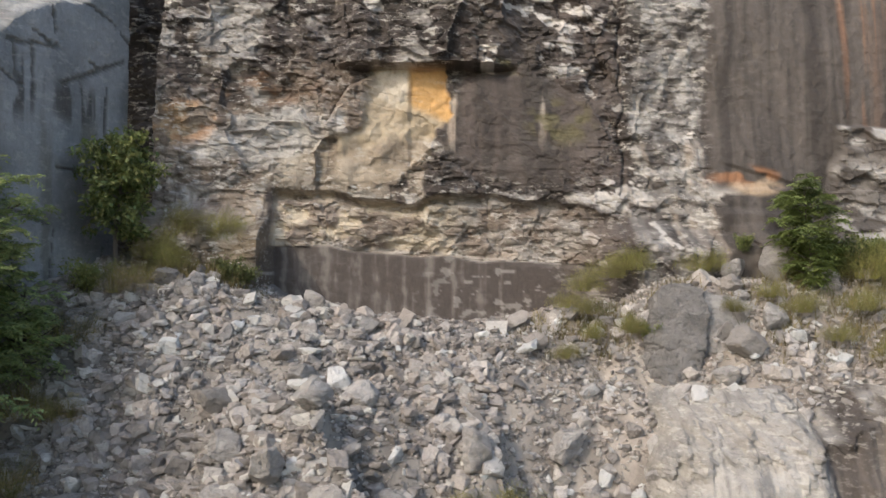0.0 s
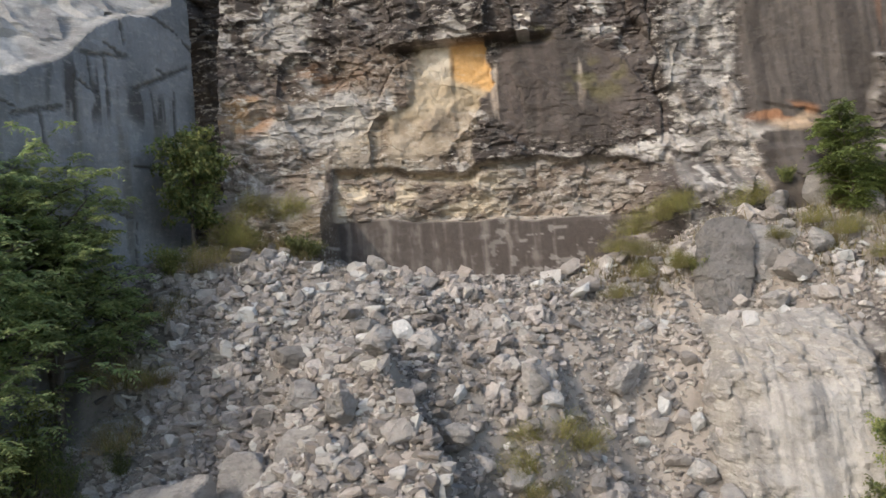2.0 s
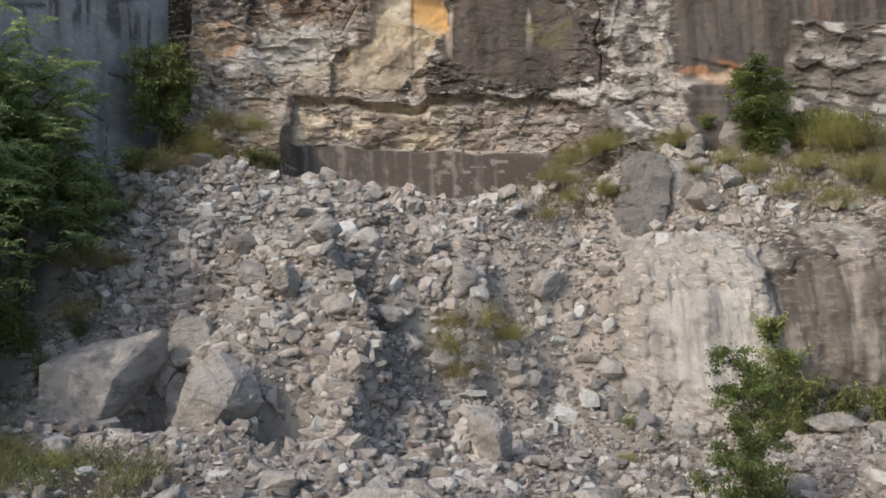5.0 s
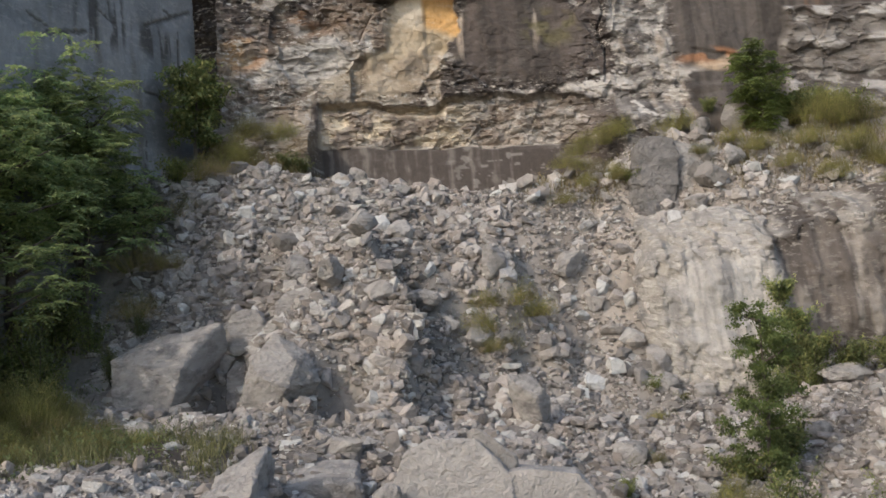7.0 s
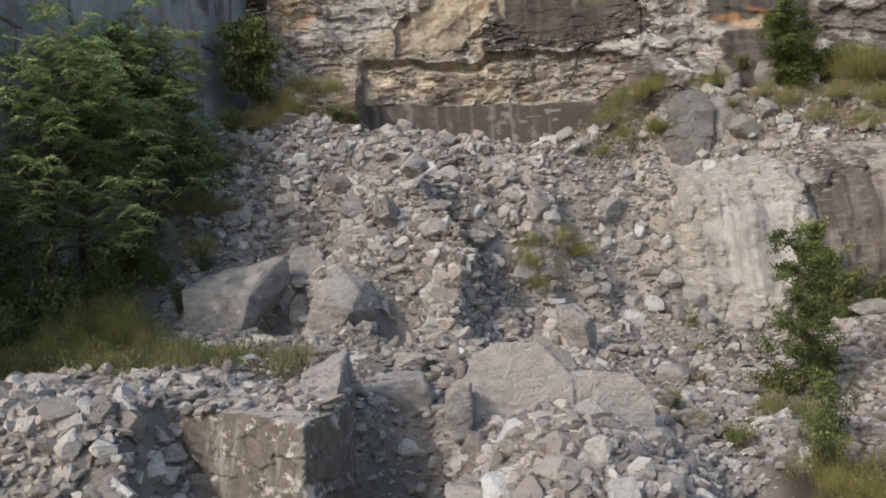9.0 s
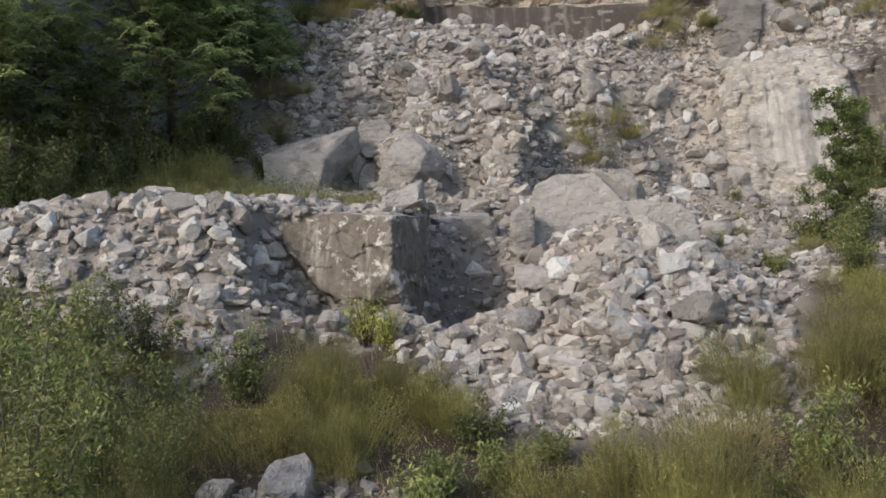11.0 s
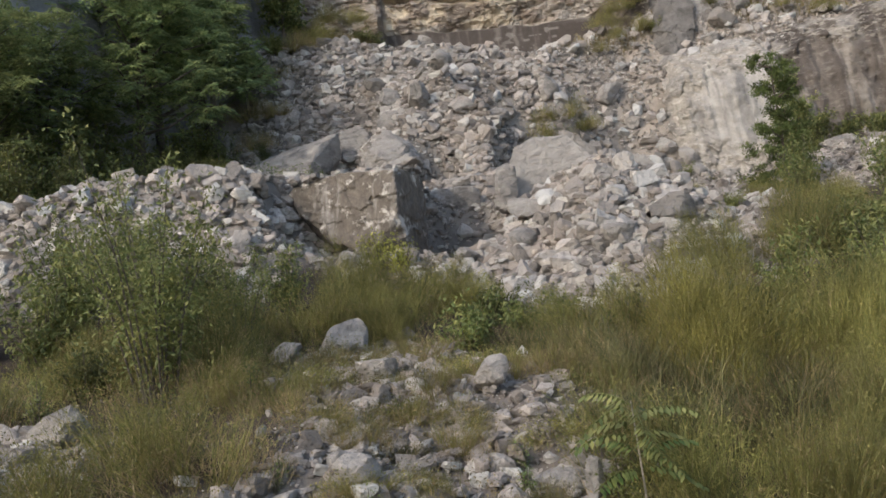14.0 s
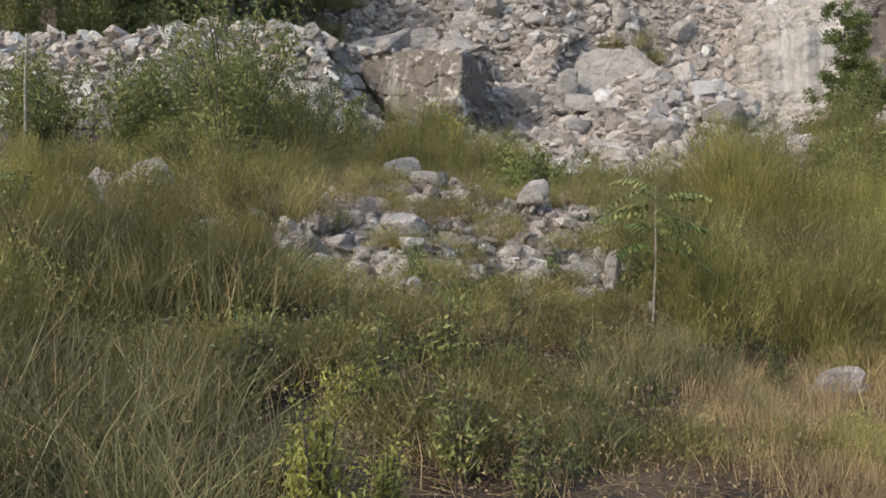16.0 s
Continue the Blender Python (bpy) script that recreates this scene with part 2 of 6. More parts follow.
def painted_rock_material(name, stretch=(1, 1, 0.55)):
    """Rock whose stains, mineral colours and painted shade lie in the mesh's colour attribute, with grain on top."""
    m, nt, bsdf = nodes_of(name)
    at = nt.nodes.new("ShaderNodeVertexColor")
    at.layer_name = "mineral"
    grain = noise_of(nt, 5.0, 8, stretch, 0.7, 0.2, 0.8)
    fine = noise_of(nt, 26.0, 4, (1, 1, 0.6), 0.6)
    dark = nt.nodes.new("ShaderNodeHueSaturation")
    dark.inputs["Value"].default_value = 0.5
    nt.links.new(at.outputs[0], dark.inputs["Color"])
    bright = nt.nodes.new("ShaderNodeHueSaturation")
    bright.inputs["Value"].default_value = 1.3
    nt.links.new(at.outputs[0], bright.inputs["Color"])
    c = mixed(nt, grain, dark.outputs[0], bright.outputs[0])
    c = mixed(nt, fine, c, at.outputs[0])
    # thin layers and flakes, where the rock is broken
    layers = noise_of(nt, 1.5, 9, (1, 1, 3.2), 0.72, 0.3, 0.7)
    drips = noise_of(nt, 1.6, 6, (2.2, 1, 0.16), 0.65, 0.42, 0.7)
    flecks = noise_of(nt, 2.1, 8, (1, 1, 2.4), 0.72, 0.53, 0.60)

    def share(v, k):
        n = nt.nodes.new("ShaderNodeMath")
        n.operation = "MULTIPLY"
        nt.links.new(v, n.inputs[0])
        nt.links.new(at.outputs["Alpha"], n.inputs[1])
        q = nt.nodes.new("ShaderNodeMath")
        q.operation = "MULTIPLY"
        nt.links.new(n.outputs[0], q.inputs[0])
        q.inputs[1].default_value = k
        return q.outputs[0]

    shade = nt.nodes.new("ShaderNodeHueSaturation")
    shade.inputs["Value"].default_value = 0.45
    nt.links.new(c, shade.inputs["Color"])
    c = mixed(nt, share(layers, 0.5), c, shade.outputs[0])
    c = mixed(nt, share(drips, 0.4), c, (0.13, 0.10, 0.085))
    c = mixed(nt, share(flecks, 0.85), c, (0.64, 0.595, 0.53))
    nt.links.new(c, bsdf.inputs["Base Color"])
    bsdf.inputs["Roughness"].default_value = 0.85
    first = add(nt, "ShaderNodeBump", Strength=0.6, Distance=0.08)
    nt.links.new(grain, first.inputs["Height"])
    second = add(nt, "ShaderNodeBump", Strength=0.9, Distance=0.16)
    nt.links.new(share(layers, 1.0), second.inputs["Height"])
    nt.links.new(first.outputs[0], second.inputs["Normal"])
    nt.links.new(second.outputs[0], bsdf.inputs["Normal"])
    return m


def leaf_material(name, green, yellow, spread=0.5, through_light=0.35):
    m, nt, bsdf = nodes_of(name)
    rnd = nt.nodes.new("ShaderNodeNewGeometry").outputs["Random Per Island"]
    p = nt.nodes.new("ShaderNodeMath")
    p.operation = "POWER"
    nt.links.new(rnd, p.inputs[0])
    p.inputs[1].default_value = 1.0 / spread
    c = mixed(nt, p.outputs[0], green, yellow)
    each = nt.nodes.new("ShaderNodeObjectInfo").outputs["Random"]
    tone = nt.nodes.new("ShaderNodeMapRange")
    tone.inputs["To Max"].default_value = 0.45
    nt.links.new(each, tone.inputs["Value"])
    c = mixed(nt, tone.outputs[0], c, tuple(0.55 * g + 0.45 * y for g, y in zip(green, (0.30, 0.24, 0.09))))
    patch = noise_of(nt, 1.3, 3)
    hsv = nt.nodes.new("ShaderNodeHueSaturation")
    r = nt.nodes.new("ShaderNodeMapRange")
    r.inputs["To Min"].default_value, r.inputs["To Max"].default_value = 0.55, 1.3
    nt.links.new(patch, r.inputs["Value"])
    nt.links.new(r.outputs[0], hsv.inputs["Value"])
    nt.links.new(c, hsv.inputs["Color"])
    own = nt.nodes.new("ShaderNodeHueSaturation")
    spreadv = nt.nodes.new("ShaderNodeMapRange")
    spreadv.inputs["To Min"].default_value, spreadv.inputs["To Max"].default_value = 1.22, 0.68
    wrap = nt.nodes.new("ShaderNodeMath")
    wrap.operation = "FRACT"
    times = nt.nodes.new("ShaderNodeMath")
    times.operation = "MULTIPLY"
    times.inputs[1].default_value = 7.31
    nt.links.new(each, times.inputs[0])
    nt.links.new(times.outputs[0], wrap.inputs[0])
    nt.links.new(wrap.outputs[0], spreadv.inputs["Value"])
    nt.links.new(spreadv.outputs[0], own.inputs["Value"])
    nt.links.new(hsv.outputs[0], own.inputs["Color"])
    hsv = own
    nt.links.new(hsv.outputs[0], bsdf.inputs["Base Color"])
    bsdf.inputs["Roughness"].default_value = 0.6
    tr = nt.nodes.new("ShaderNodeBsdfTranslucent")
    nt.links.new(hsv.outputs[0], tr.inputs["Color"])
    mx = nt.nodes.new("ShaderNodeMixShader")
    mx.inputs[0].default_value = through_light
    nt.links.new(bsdf.outputs[0], mx.inputs[1])
    nt.links.new(tr.outputs[0], mx.inputs[2])
    nt.links.new(mx.outputs[0], nt.nodes["Material Output"].inputs["Surface"])
    return m


M_STONE = rock_material("grey_marble_rubble", (0.46, 0.425, 0.395), (0.20, 0.184, 0.173), (0.37, 0.312, 0.268), per_island=True)
M_PIECE = rock_material("grey_marble_stone", (0.49, 0.457, 0.43), (0.235, 0.218, 0.205), (0.40, 0.352, 0.314), per_object=True)
M_BOULDER = rock_material("weathered_marble", (0.50, 0.468, 0.437), (0.265, 0.247, 0.232), (0.385, 0.35, 0.318), stretch=(0.6, 0.6, 2.0), scale=2.2, veins=0.7, relief=1.3)
M_SLAB = rock_material("smooth_grey_marble", (0.45, 0.42, 0.392), (0.29, 0.271, 0.255), (0.37, 0.342, 0.315), stretch=(1.4, 1, 0.45), scale=1.6, veins=0.35, relief=0.9)
M_DARK = rock_material("dark_bare_rock", (0.27, 0.255, 0.243), (0.14, 0.131, 0.124), (0.21, 0.192, 0.175), stretch=(1, 1, 0.5), scale=3.0, veins=0.6, relief=1.3)
M_PALE = rock_material("fresh_marble", (0.434, 0.406, 0.376), (0.249, 0.232, 0.216), (0.370, 0.329, 0.294), per_object=True, scale=3.5, veins=0.45)


def stained_block_material():
    """Old quarry face: brown crust, chipped pale in patches."""
    m, nt, bsdf = nodes_of("stained_block")
    grain = noise_of(nt, 4.0, 8, (1, 1, 0.6), 0.7, 0.3, 0.7)
    crust = mixed(nt, grain, (0.062, 0.052, 0.043), (0.165, 0.14, 0.115))
    chips = noise_of(nt, 1.3, 6, (1.2, 1, 1.5), 0.7, 0.56, 0.65)
    c = mixed(nt, chips, crust, (0.47, 0.44, 0.40))
    drip = noise_of(nt, 2.4, 4, (1, 1, 0.1), 0.6, 0.58, 0.75)
    c = mixed(nt, drip, c, (0.28, 0.26, 0.24))
    up = nt.nodes.new("ShaderNodeSeparateXYZ")
    nt.links.new(nt.nodes.new("ShaderNodeNewGeometry").outputs["Normal"], up.inputs[0])
    dust = nt.nodes.new("ShaderNodeMapRange")
    dust.inputs["From Min"].default_value, dust.inputs["From Max"].default_value = 0.75, 1.0
    nt.links.new(up.outputs[2], dust.inputs["Value"])
    c = mixed(nt, dust.outputs[0], c, (0.30, 0.275, 0.25))
    nt.links.new(c, bsdf.inputs["Base Color"])
    bsdf.inputs["Roughness"].default_value = 0.85
    bump(nt, bsdf, grain, 0.5, 0.05)
    return m


M_SAWN = rock_material("sawn_pale_marble", (0.62, 0.59, 0.56), (0.50, 0.475, 0.45), (0.56, 0.53, 0.50), stretch=(1, 1, 0.2), scale=2.5)
M_STAINED = stained_block_material()
M_CLIFF = painted_rock_material("stained_cliff")
M_CUT = painted_rock_material("sawn_grey_wall", (1, 1, 0.6))
M_GROUND = painted_rock_material("gravel_and_soil", (1, 1, 1))
M_DEADWOOD = rock_material("bleached_wood", (0.42, 0.38, 0.32), (0.25, 0.22, 0.18), (0.34, 0.30, 0.25), stretch=(1, 1, 0.2))
M_BARK = rock_material("bark", (0.17, 0.14, 0.11), (0.07, 0.055, 0.045), (0.12, 0.10, 0.08), stretch=(1, 1, 0.2))
M_LEAF = leaf_material("tree_leaves", (0.235, 0.32, 0.14), (0.46, 0.50, 0.215), 0.55, 0.62)
M_LEAF2 = leaf_material("bush_leaves", (0.105, 0.146, 0.045), (0.31, 0.305, 0.105))
M_YELLOW = leaf_material("yellow_leaves", (0.24, 0.265, 0.05), (0.48, 0.46, 0.10))
M_BROOM = leaf_material("broom_stems", (0.145, 0.162, 0.047), (0.40, 0.35, 0.118), 0.6, 0.42)
M_GOLD = leaf_material("yellow_broom_stems", (0.160, 0.158, 0.038), (0.39, 0.34, 0.095), 0.65, 0.42)
M_REED = leaf_material("long_green_grass", (0.074, 0.088, 0.034), (0.271, 0.250, 0.120), 0.6)
M_BARKY = leaf_material("dead_twigs", (0.075, 0.05, 0.034), (0.19, 0.125, 0.078), 0.8)
M_FLOWER = leaf_material("white_flowers", (0.62, 0.60, 0.55), (0.75, 0.73, 0.68))
M_SAPLING = leaf_material("sapling_leaves", (0.10, 0.17, 0.045), (0.26, 0.31, 0.09))
M_GRASS = leaf_material("green_grass", (0.124, 0.117, 0.048), (0.359, 0.268, 0.132), 0.8)
M_DRY = leaf_material("dry_grass", (0.25, 0.178, 0.098), (0.51, 0.39, 0.21), 0.8)


# ---- mesh helpers ----
def mesh_from(name, verts, faces, material, smooth=False):
    """A mesh from arrays: verts (n, 3), faces (m, 3) or (m, 4)."""
    me = bpy.data.meshes.new(name)
    verts, faces = np.asarray(verts, np.float32), np.asarray(faces, np.int32)
    me.vertices.add(len(verts))
    me.vertices.foreach_set("co", verts.ravel())
    k = faces.shape[1]
    me.loops.add(faces.size)
    me.loops.foreach_set("vertex_index", faces.ravel())
    me.polygons.add(len(faces))
    me.polygons.foreach_set("loop_start", np.arange(0, faces.size, k, dtype=np.int32))
    me.polygons.foreach_set("loop_total", np.full(len(faces), k, np.int32))
    me.polygons.foreach_set("use_smooth", np.full(len(faces), smooth))
    me.materials.append(material)
    me.update(calc_edges=True)
    return me


def paint(me, colours, flaky=0.0):
    """Mineral colours and any painted shade, one a vertex, and how flaky the rock is (0 to 1)."""
    at = me.color_attributes.new("mineral", "FLOAT_COLOR", "POINT")
    data = np.ones((len(me.vertices), 4), np.float32)
    data[:, :3] = colours
    data[:, 3] = flaky
    at.data.foreach_set("color", data.ravel())


def part(name, me, parent, label="", at=None):
    ob = new(name, me)
    ob.parent = parent
    if at is not None:
        ob.matrix_basis = at
    return tagged(ob, label)


def grid_faces(nu, nv):
    i = np.arange(nu - 1)[:, None] * nv + np.arange(nv - 1)[None, :]
    return np.stack([i, i + nv, i + nv + 1, i + 1], -1).reshape(-1, 4)


def lerp(fac, a, b):
    fac = np.asarray(fac)[..., None]
    return np.asarray(a) * (1 - fac) + np.asarray(b) * fac


# ---- ground ----
def spaced(lo, hi, step, far):
    out, s = [], step
    p = hi
    while p < far:
        s *= 1.5
        p += s
        out.append(p)
    mid = list(np.arange(lo, hi + step / 2, step))
    return np.array([lo + hi - q for q in reversed(out)] + mid + out)


def build_ground():
    xs, ys = spaced(-24, 24, 0.2, 1500), spaced(-17, 37, 0.2, 1500)
    X, Y = np.meshgrid(xs, ys, indexing="ij")
    Z = ground_z(X, Y)
    me = mesh_from("ground", np.stack([X, Y, Z], -1).reshape(-1, 3), grid_faces(len(xs), len(ys)), M_GROUND, True)
    s = stony(X, Y)
    n1, n2 = fbm(X * 0.5, Y * 0.5, 0, 4, 71), fbm(X * 1.7, Y * 1.7, 0, 3, 72)
    gravel = lerp(ramp(n1 + 0.5 * n2, -0.6, 0.7), (0.15, 0.135, 0.12), (0.27, 0.24, 0.21))
    gravel = lerp(ramp(-Y, -4, -3) * 0.8, gravel, (0.175, 0.15, 0.13))
    upper = ramp(Y, 26, 30) * ramp(X, 0, 4)
    gravel = lerp(upper * 0.6, gravel, lerp(ramp(n2, -0.5, 0.5), (0.24, 0.20, 0.165), (0.40, 0.345, 0.295)))
    soil = lerp(ramp(n2, -0.8, 0.9), (0.03, 0.02, 0.014), (0.058, 0.039, 0.026))
    straw = blob(X, Y, 1.2, -7.8, 3.2, 3.0)
    soil = lerp(0.7 * straw * ramp(n2, -0.6, 0.3), soil, (0.26, 0.175, 0.10))
    paint(me, lerp(s, soil, gravel).reshape(-1, 3))
    tagged(new("ground", me), "stony quarry ground of gravel, soil and dry litter", "ground", kind="structure")


build_ground()


def with_top(X, Y, Z, c, flaky, back, seed):
    """Carry a face's upper edge back into the hill: the grids with five more rows."""
    steps = ((0.6, 0.3), (2.0, 0.7), (6.0, 1.2), (14.0, 2.0), (40.0, 3.0))
    X, Y, Z, c, flaky = ([a] for a in (X, Y, Z, c, np.broadcast_to(flaky, X.shape)))
    for far, up in steps:
        X.append(X[0][:, -1:] + back[0] * far)
        Y.append(Y[0][:, -1:] + back[1] * far)
        Z.append(Z[0][:, -1:] + up + 0.3 * vnoise(X[-1] * 0.5, Y[-1] * 0.5, 0, seed))
        c.append(c[0][:, -1:] * 0.9)
        flaky.append(flaky[0][:, -1:])
    return [np.concatenate(a, 1) for a in (X, Y, Z, c, flaky)]


# ---- cliff ----
def build_cliff():
    xs, zs = np.arange(-15.5, 27, 0.07), np.arange(14.8, 31, 0.065)
    X, Z = np.meshgrid(xs, zs, indexing="ij")
    wob = 0.35 * fbm(X * 0.5, Z * 0.5, 0, 3, 11)
    Y = 36.2 + 0.10 * (Z - 21) + 0.45 * fbm(X * 0.16, Z * 0.12, 0, 3, 12)
    # broken faces: big tilted facets, shelving layers and fine chips
    v1, ox1, oz1, g1 = cells(X * 0.34 + wob * 0.5 + 0.12 * Z, Z * 0.42 + 0.25 * vnoise(X, Z), 21)
    v2, ox2, oz2, g2 = cells(X * 0.9 + wob, Z * 1.5 + 0.35 * vnoise(X * 0.8, Z * 0.8, 0, 20), 22)
    v3, ox3, oz3, g3 = cells(X * 2.4 + wob * 2, Z * 4.2 + wob, 23)
    smooth = ramp(X + 0.4 * wob, 10.2, 10.9)
    slab = blob(X, Z, 2.9, 24.0, 3.3, 2.3, 0.2)
    broken = (1 - 0.9 * smooth) * (1 - 0.8 * slab)
    warp = Z * 1.05 + 0.10 * X + 0.9 * fbm(X * 0.35, Z * 0.35, 0, 3, 24)
    saw1 = warp - np.floor(warp)
    warp2 = Z * 2.9 - 0.25 * X + 1.2 * fbm(X * 0.6, Z * 0.5, 0, 3, 25)
    saw2 = warp2 - np.floor(warp2)
    shelving = ramp(vnoise(X * 0.35, Z * 0.5, 0, 40), -0.5, 0.2)
    v4, ox4, oz4, g4 = cells(X * 1.1 + 0.6 * wob + 0.3 * Z, Z * 3.2 + 0.9 * wob, 77)
    v5, ox5, oz5, g5 = cells(X * 2.6 + wob, Z * 7.0 + 2 * wob, 78)
    plates = 0.20 * (v4 - 0.5) + 0.10 * (v5 - 0.5)
    facet = plates + 0.55 * (v1 - 0.5) * ramp(g1, 0.0, 0.10) + 0.55 * (ox1 * (v1 - 0.5) + oz1 * (0.5 - v1)) + 0.12 * fbm(X * 0.9, Z * 1.1, 0, 4, 12)
    facet = facet + ramp(v2, 0.4, 0.7) * shelving * (0.16 * saw1 ** 3 + 0.05 * saw2 ** 2) + 0.22 * (v2 - 0.5) * ramp(g2, 0, 0.15) * ramp(v1, 0.3, 0.6) + 0.3 * (ox2 * (v2 - 0.5) + oz2 * (0.5 - v2)) + 0.07 * (v3 - 0.5)
    crumble = ramp(X + wob, 6.9, 7.5) * (1 - ramp(X + wob * 0.6, 10.1, 10.5))
    Y = Y + broken * facet * (0.8 - 0.45 * ramp(X, 6.4, 7.4)) + (0.03 + 0.05 * crumble) * fbm(X * 3, Z * 3, 0, 3, 13) + 0.10 * crumble * (v3 - 0.5)
    # roof above the yellow scar
    roof = ramp(Z + 0.25 * wob, 26.35, 26.55) * ramp(X + wob, -5.0, -3.4) * (1 - ramp(X + wob, 1.8, 3.2))
    Y = Y - 0.85 * roof + 0.35 * ramp(Z, 25.9, 26.3) * (1 - ramp(Z, 26.3, 26.5)) * ramp(X, -4.4, -3.4) * (1 - ramp(X, 2.0, 3.0))
    right_rim = -0.05 - 0.65 * np.maximum(24.5 - Z, 0)
    left_rim = -3.4 - 1.2 * (1 - ramp(Z + wob, 23.6, 24.0)) + 0.1 * np.maximum(Z - 24, 0)
    ragged = 0.35 * wob + 0.22 * fbm(X * 1.8, Z * 1.8, 0, 4, 42)
    scar = ramp(X + ragged, left_rim - 0.3, left_rim + 0.3) * (1 - ramp(X + ragged, right_rim - 0.08, right_rim + 0.08)) * ramp(Z + wob * 0.6, 21.5, 21.9) * (1 - ramp(Z, 26.3, 26.5))
    Y = Y * (1 - scar) + scar * (36.85 + 0.10 * (Z - 21) + 0.17 * fbm(X * 1.1, Z * 1.1, 0, 4, 17) + 0.08 * (v2 - 0.5) + 0.12 * ramp(X, -1.7, -1.5))
    # long undercut and the lower sawn band
    edge = 21.0 + 0.30 * vnoise(X * 0.6, 0.5, 0, 15) + 0.12 * vnoise(X * 2.1, 0.7, 0, 18) + 0.35 * (1 - ramp(X, -7, -5)) - 0.25 * ramp(X, 2, 6)
    notch = ramp(X, -7.15, -6.95) * (1 - ramp(X, 3.5, 7.5))
    under = (1 - ramp(Z, edge - 0.10, edge + 0.04)) * notch
    shelf_z = 18.75 - 0.12 * vnoise(X * 0.8, 3.0, 0, 16) - 0.06 * (X + 2)
    shelf = (1 - ramp(Z, shelf_z - 0.05, shelf_z + 0.05)) * notch
    Y = Y * (1 - shelf) + shelf * (36.75 + 0.03 * vnoise(X, Z, 0, 19))
    Y = np.where(under > 0.01, Y + under * (1 - shelf) * (0.55 - 0.15 * (Z - 19.5)) + 0.14 * under * (1 - shelf) * (v3 - 0.5), Y)
    Y = Y + 0.4 * np.exp(-((Z - edge + 0.22) / 0.17) ** 2) * notch * (1 - shelf)
    # the ledges that carry plants
    left_ledge = (1 - ramp(Z, 19.3 + wob, 20.6 + wob)) * (1 - ramp(X, -7.25, -7.05))
    Y = Y - left_ledge * 1.7
    right_ledge = (1 - ramp(Z - wob * 0.5, 19.0, 20.2)) * ramp(X, 4.8, 7.5)
    Y = Y - right_ledge * (1.2 + 0.5 * v1)
    slot = ramp(Z + 0.5 * wob, 21.3, 21.5) * (1 - ramp(Z + 0.3 * X - 3.66 + 0.8 * wob, 21.9, 22.1)) * ramp(X + wob, 10.7, 11.1) * (1 - ramp(X + wob, 13.2, 13.8))
    Y = Y + 0.12 * slot - 0.3 * blob(X, Z, 11.6, 20.2, 2.0, 0.4, 0.4)
    bands = ramp(X + wob, 15.2, 15.7) * (1 - ramp(Z + 0.3 * wob, 23.9, 24.1))
    layer = ramp(np.sin(Z * 5.0 + wob * 7 + 0.5 * X) + 0.8 * (v2 - 0.5), -0.1, 0.5)
    Y = Y - bands * (0.15 + 0.16 * layer + 0.12 * v2 + 0.08 * (v5 - 0.5))
    crack = np.exp(-((X - 6.9 + wob * 1.6) / 0.10) ** 2)
    Y = Y + 0.22 * crack * ramp(Z, 20.5, 22)
    # left end stepped back as a gap beside the wall
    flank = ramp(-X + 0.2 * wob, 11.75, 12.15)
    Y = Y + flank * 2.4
    # mineral colours, and painted shade on the left flank
    streak = fbm(X * 1.5 + wob, Z * 0.11, 0, 4, 31)
    patch = fbm(X * 0.45, Z * 0.5, 0, 4, 32)
    flake = fbm(X * 1.1 + 0.5 * Z, Z * 1.9, 0, 4, 33)
    c = lerp(ramp(patch, -0.5, 0.6), (0.29, 0.232, 0.18), (0.45, 0.385, 0.312))
    pale = np.maximum(blob(X + wob * 2, Z - 0.2 * (X + 7), -7.2, 23.0, 3.0, 1.5), np.maximum(blob(X + wob, Z, -8.6, 27.8, 1.3, 1.3), 0.7 * blob(X + wob, Z, -11, 23.6, 1.2, 1.2)))
    lean_dark = 0.9 * ramp(X + wob, -1.2, 0.6) - 0.3 * (1 - ramp(X, -4, -1)) + 1.0 * ramp(Z + wob, 24.6, 26.2) - 1.1 * pale
    dark = ramp(1.0 * streak + 0.5 * patch + lean_dark + 0.12, -0.05, 0.4)
    c = lerp(dark * 0.95, c, lerp(ramp(streak, -0.5, 0.7), (0.032, 0.025, 0.022), (0.07, 0.054, 0.047)))
    white = ramp(flake + 0.6 * (v2 - 0.5) + 0.6 * pale - 0.2 * ramp(X, -1, 1), 0.40, 0.50) * broken * (1 - 0.85 * slab)
    lines = ramp(np.abs(vnoise(X * 0.5, Z * 2.6 + wob, 0, 30)), 0.0, 0.12)
    c = lerp(white * (0.6 + 0.4 * lines), c, lerp(v4, (0.38, 0.345, 0.315), (0.66, 0.62, 0.57)))
    sheet = np.maximum(blob(X + wob * 2, Z - 0.33 * (X + 6.5), -6.4, 24.0, 3.1, 0.75, 0.3), blob(X + wob, Z + wob, -7.2, 23.3, 1.6, 1.1, 0.3))
    c = lerp(0.85 * sheet * ramp(flake + 0.4 * streak, -0.6, 0.1), c, lerp(v2, (0.52, 0.49, 0.455), (0.68, 0.645, 0.60)))
    cream = blob(X + wob, Z + 0.5 * wob, -11.2, 23.8, 0.9, 0.8, 0.3) * ramp(flake, -0.6, 0.1)
    c = lerp(0.8 * cream, c, (0.62, 0.48, 0.30))
    tan = blob(X + wob * 2, Z, -4.4, 22.4, 3.6, 1.3) * ramp(flake, -0.5, 0.3)
    c = lerp(tan * 0.75, c, (0.54, 0.45, 0.33))
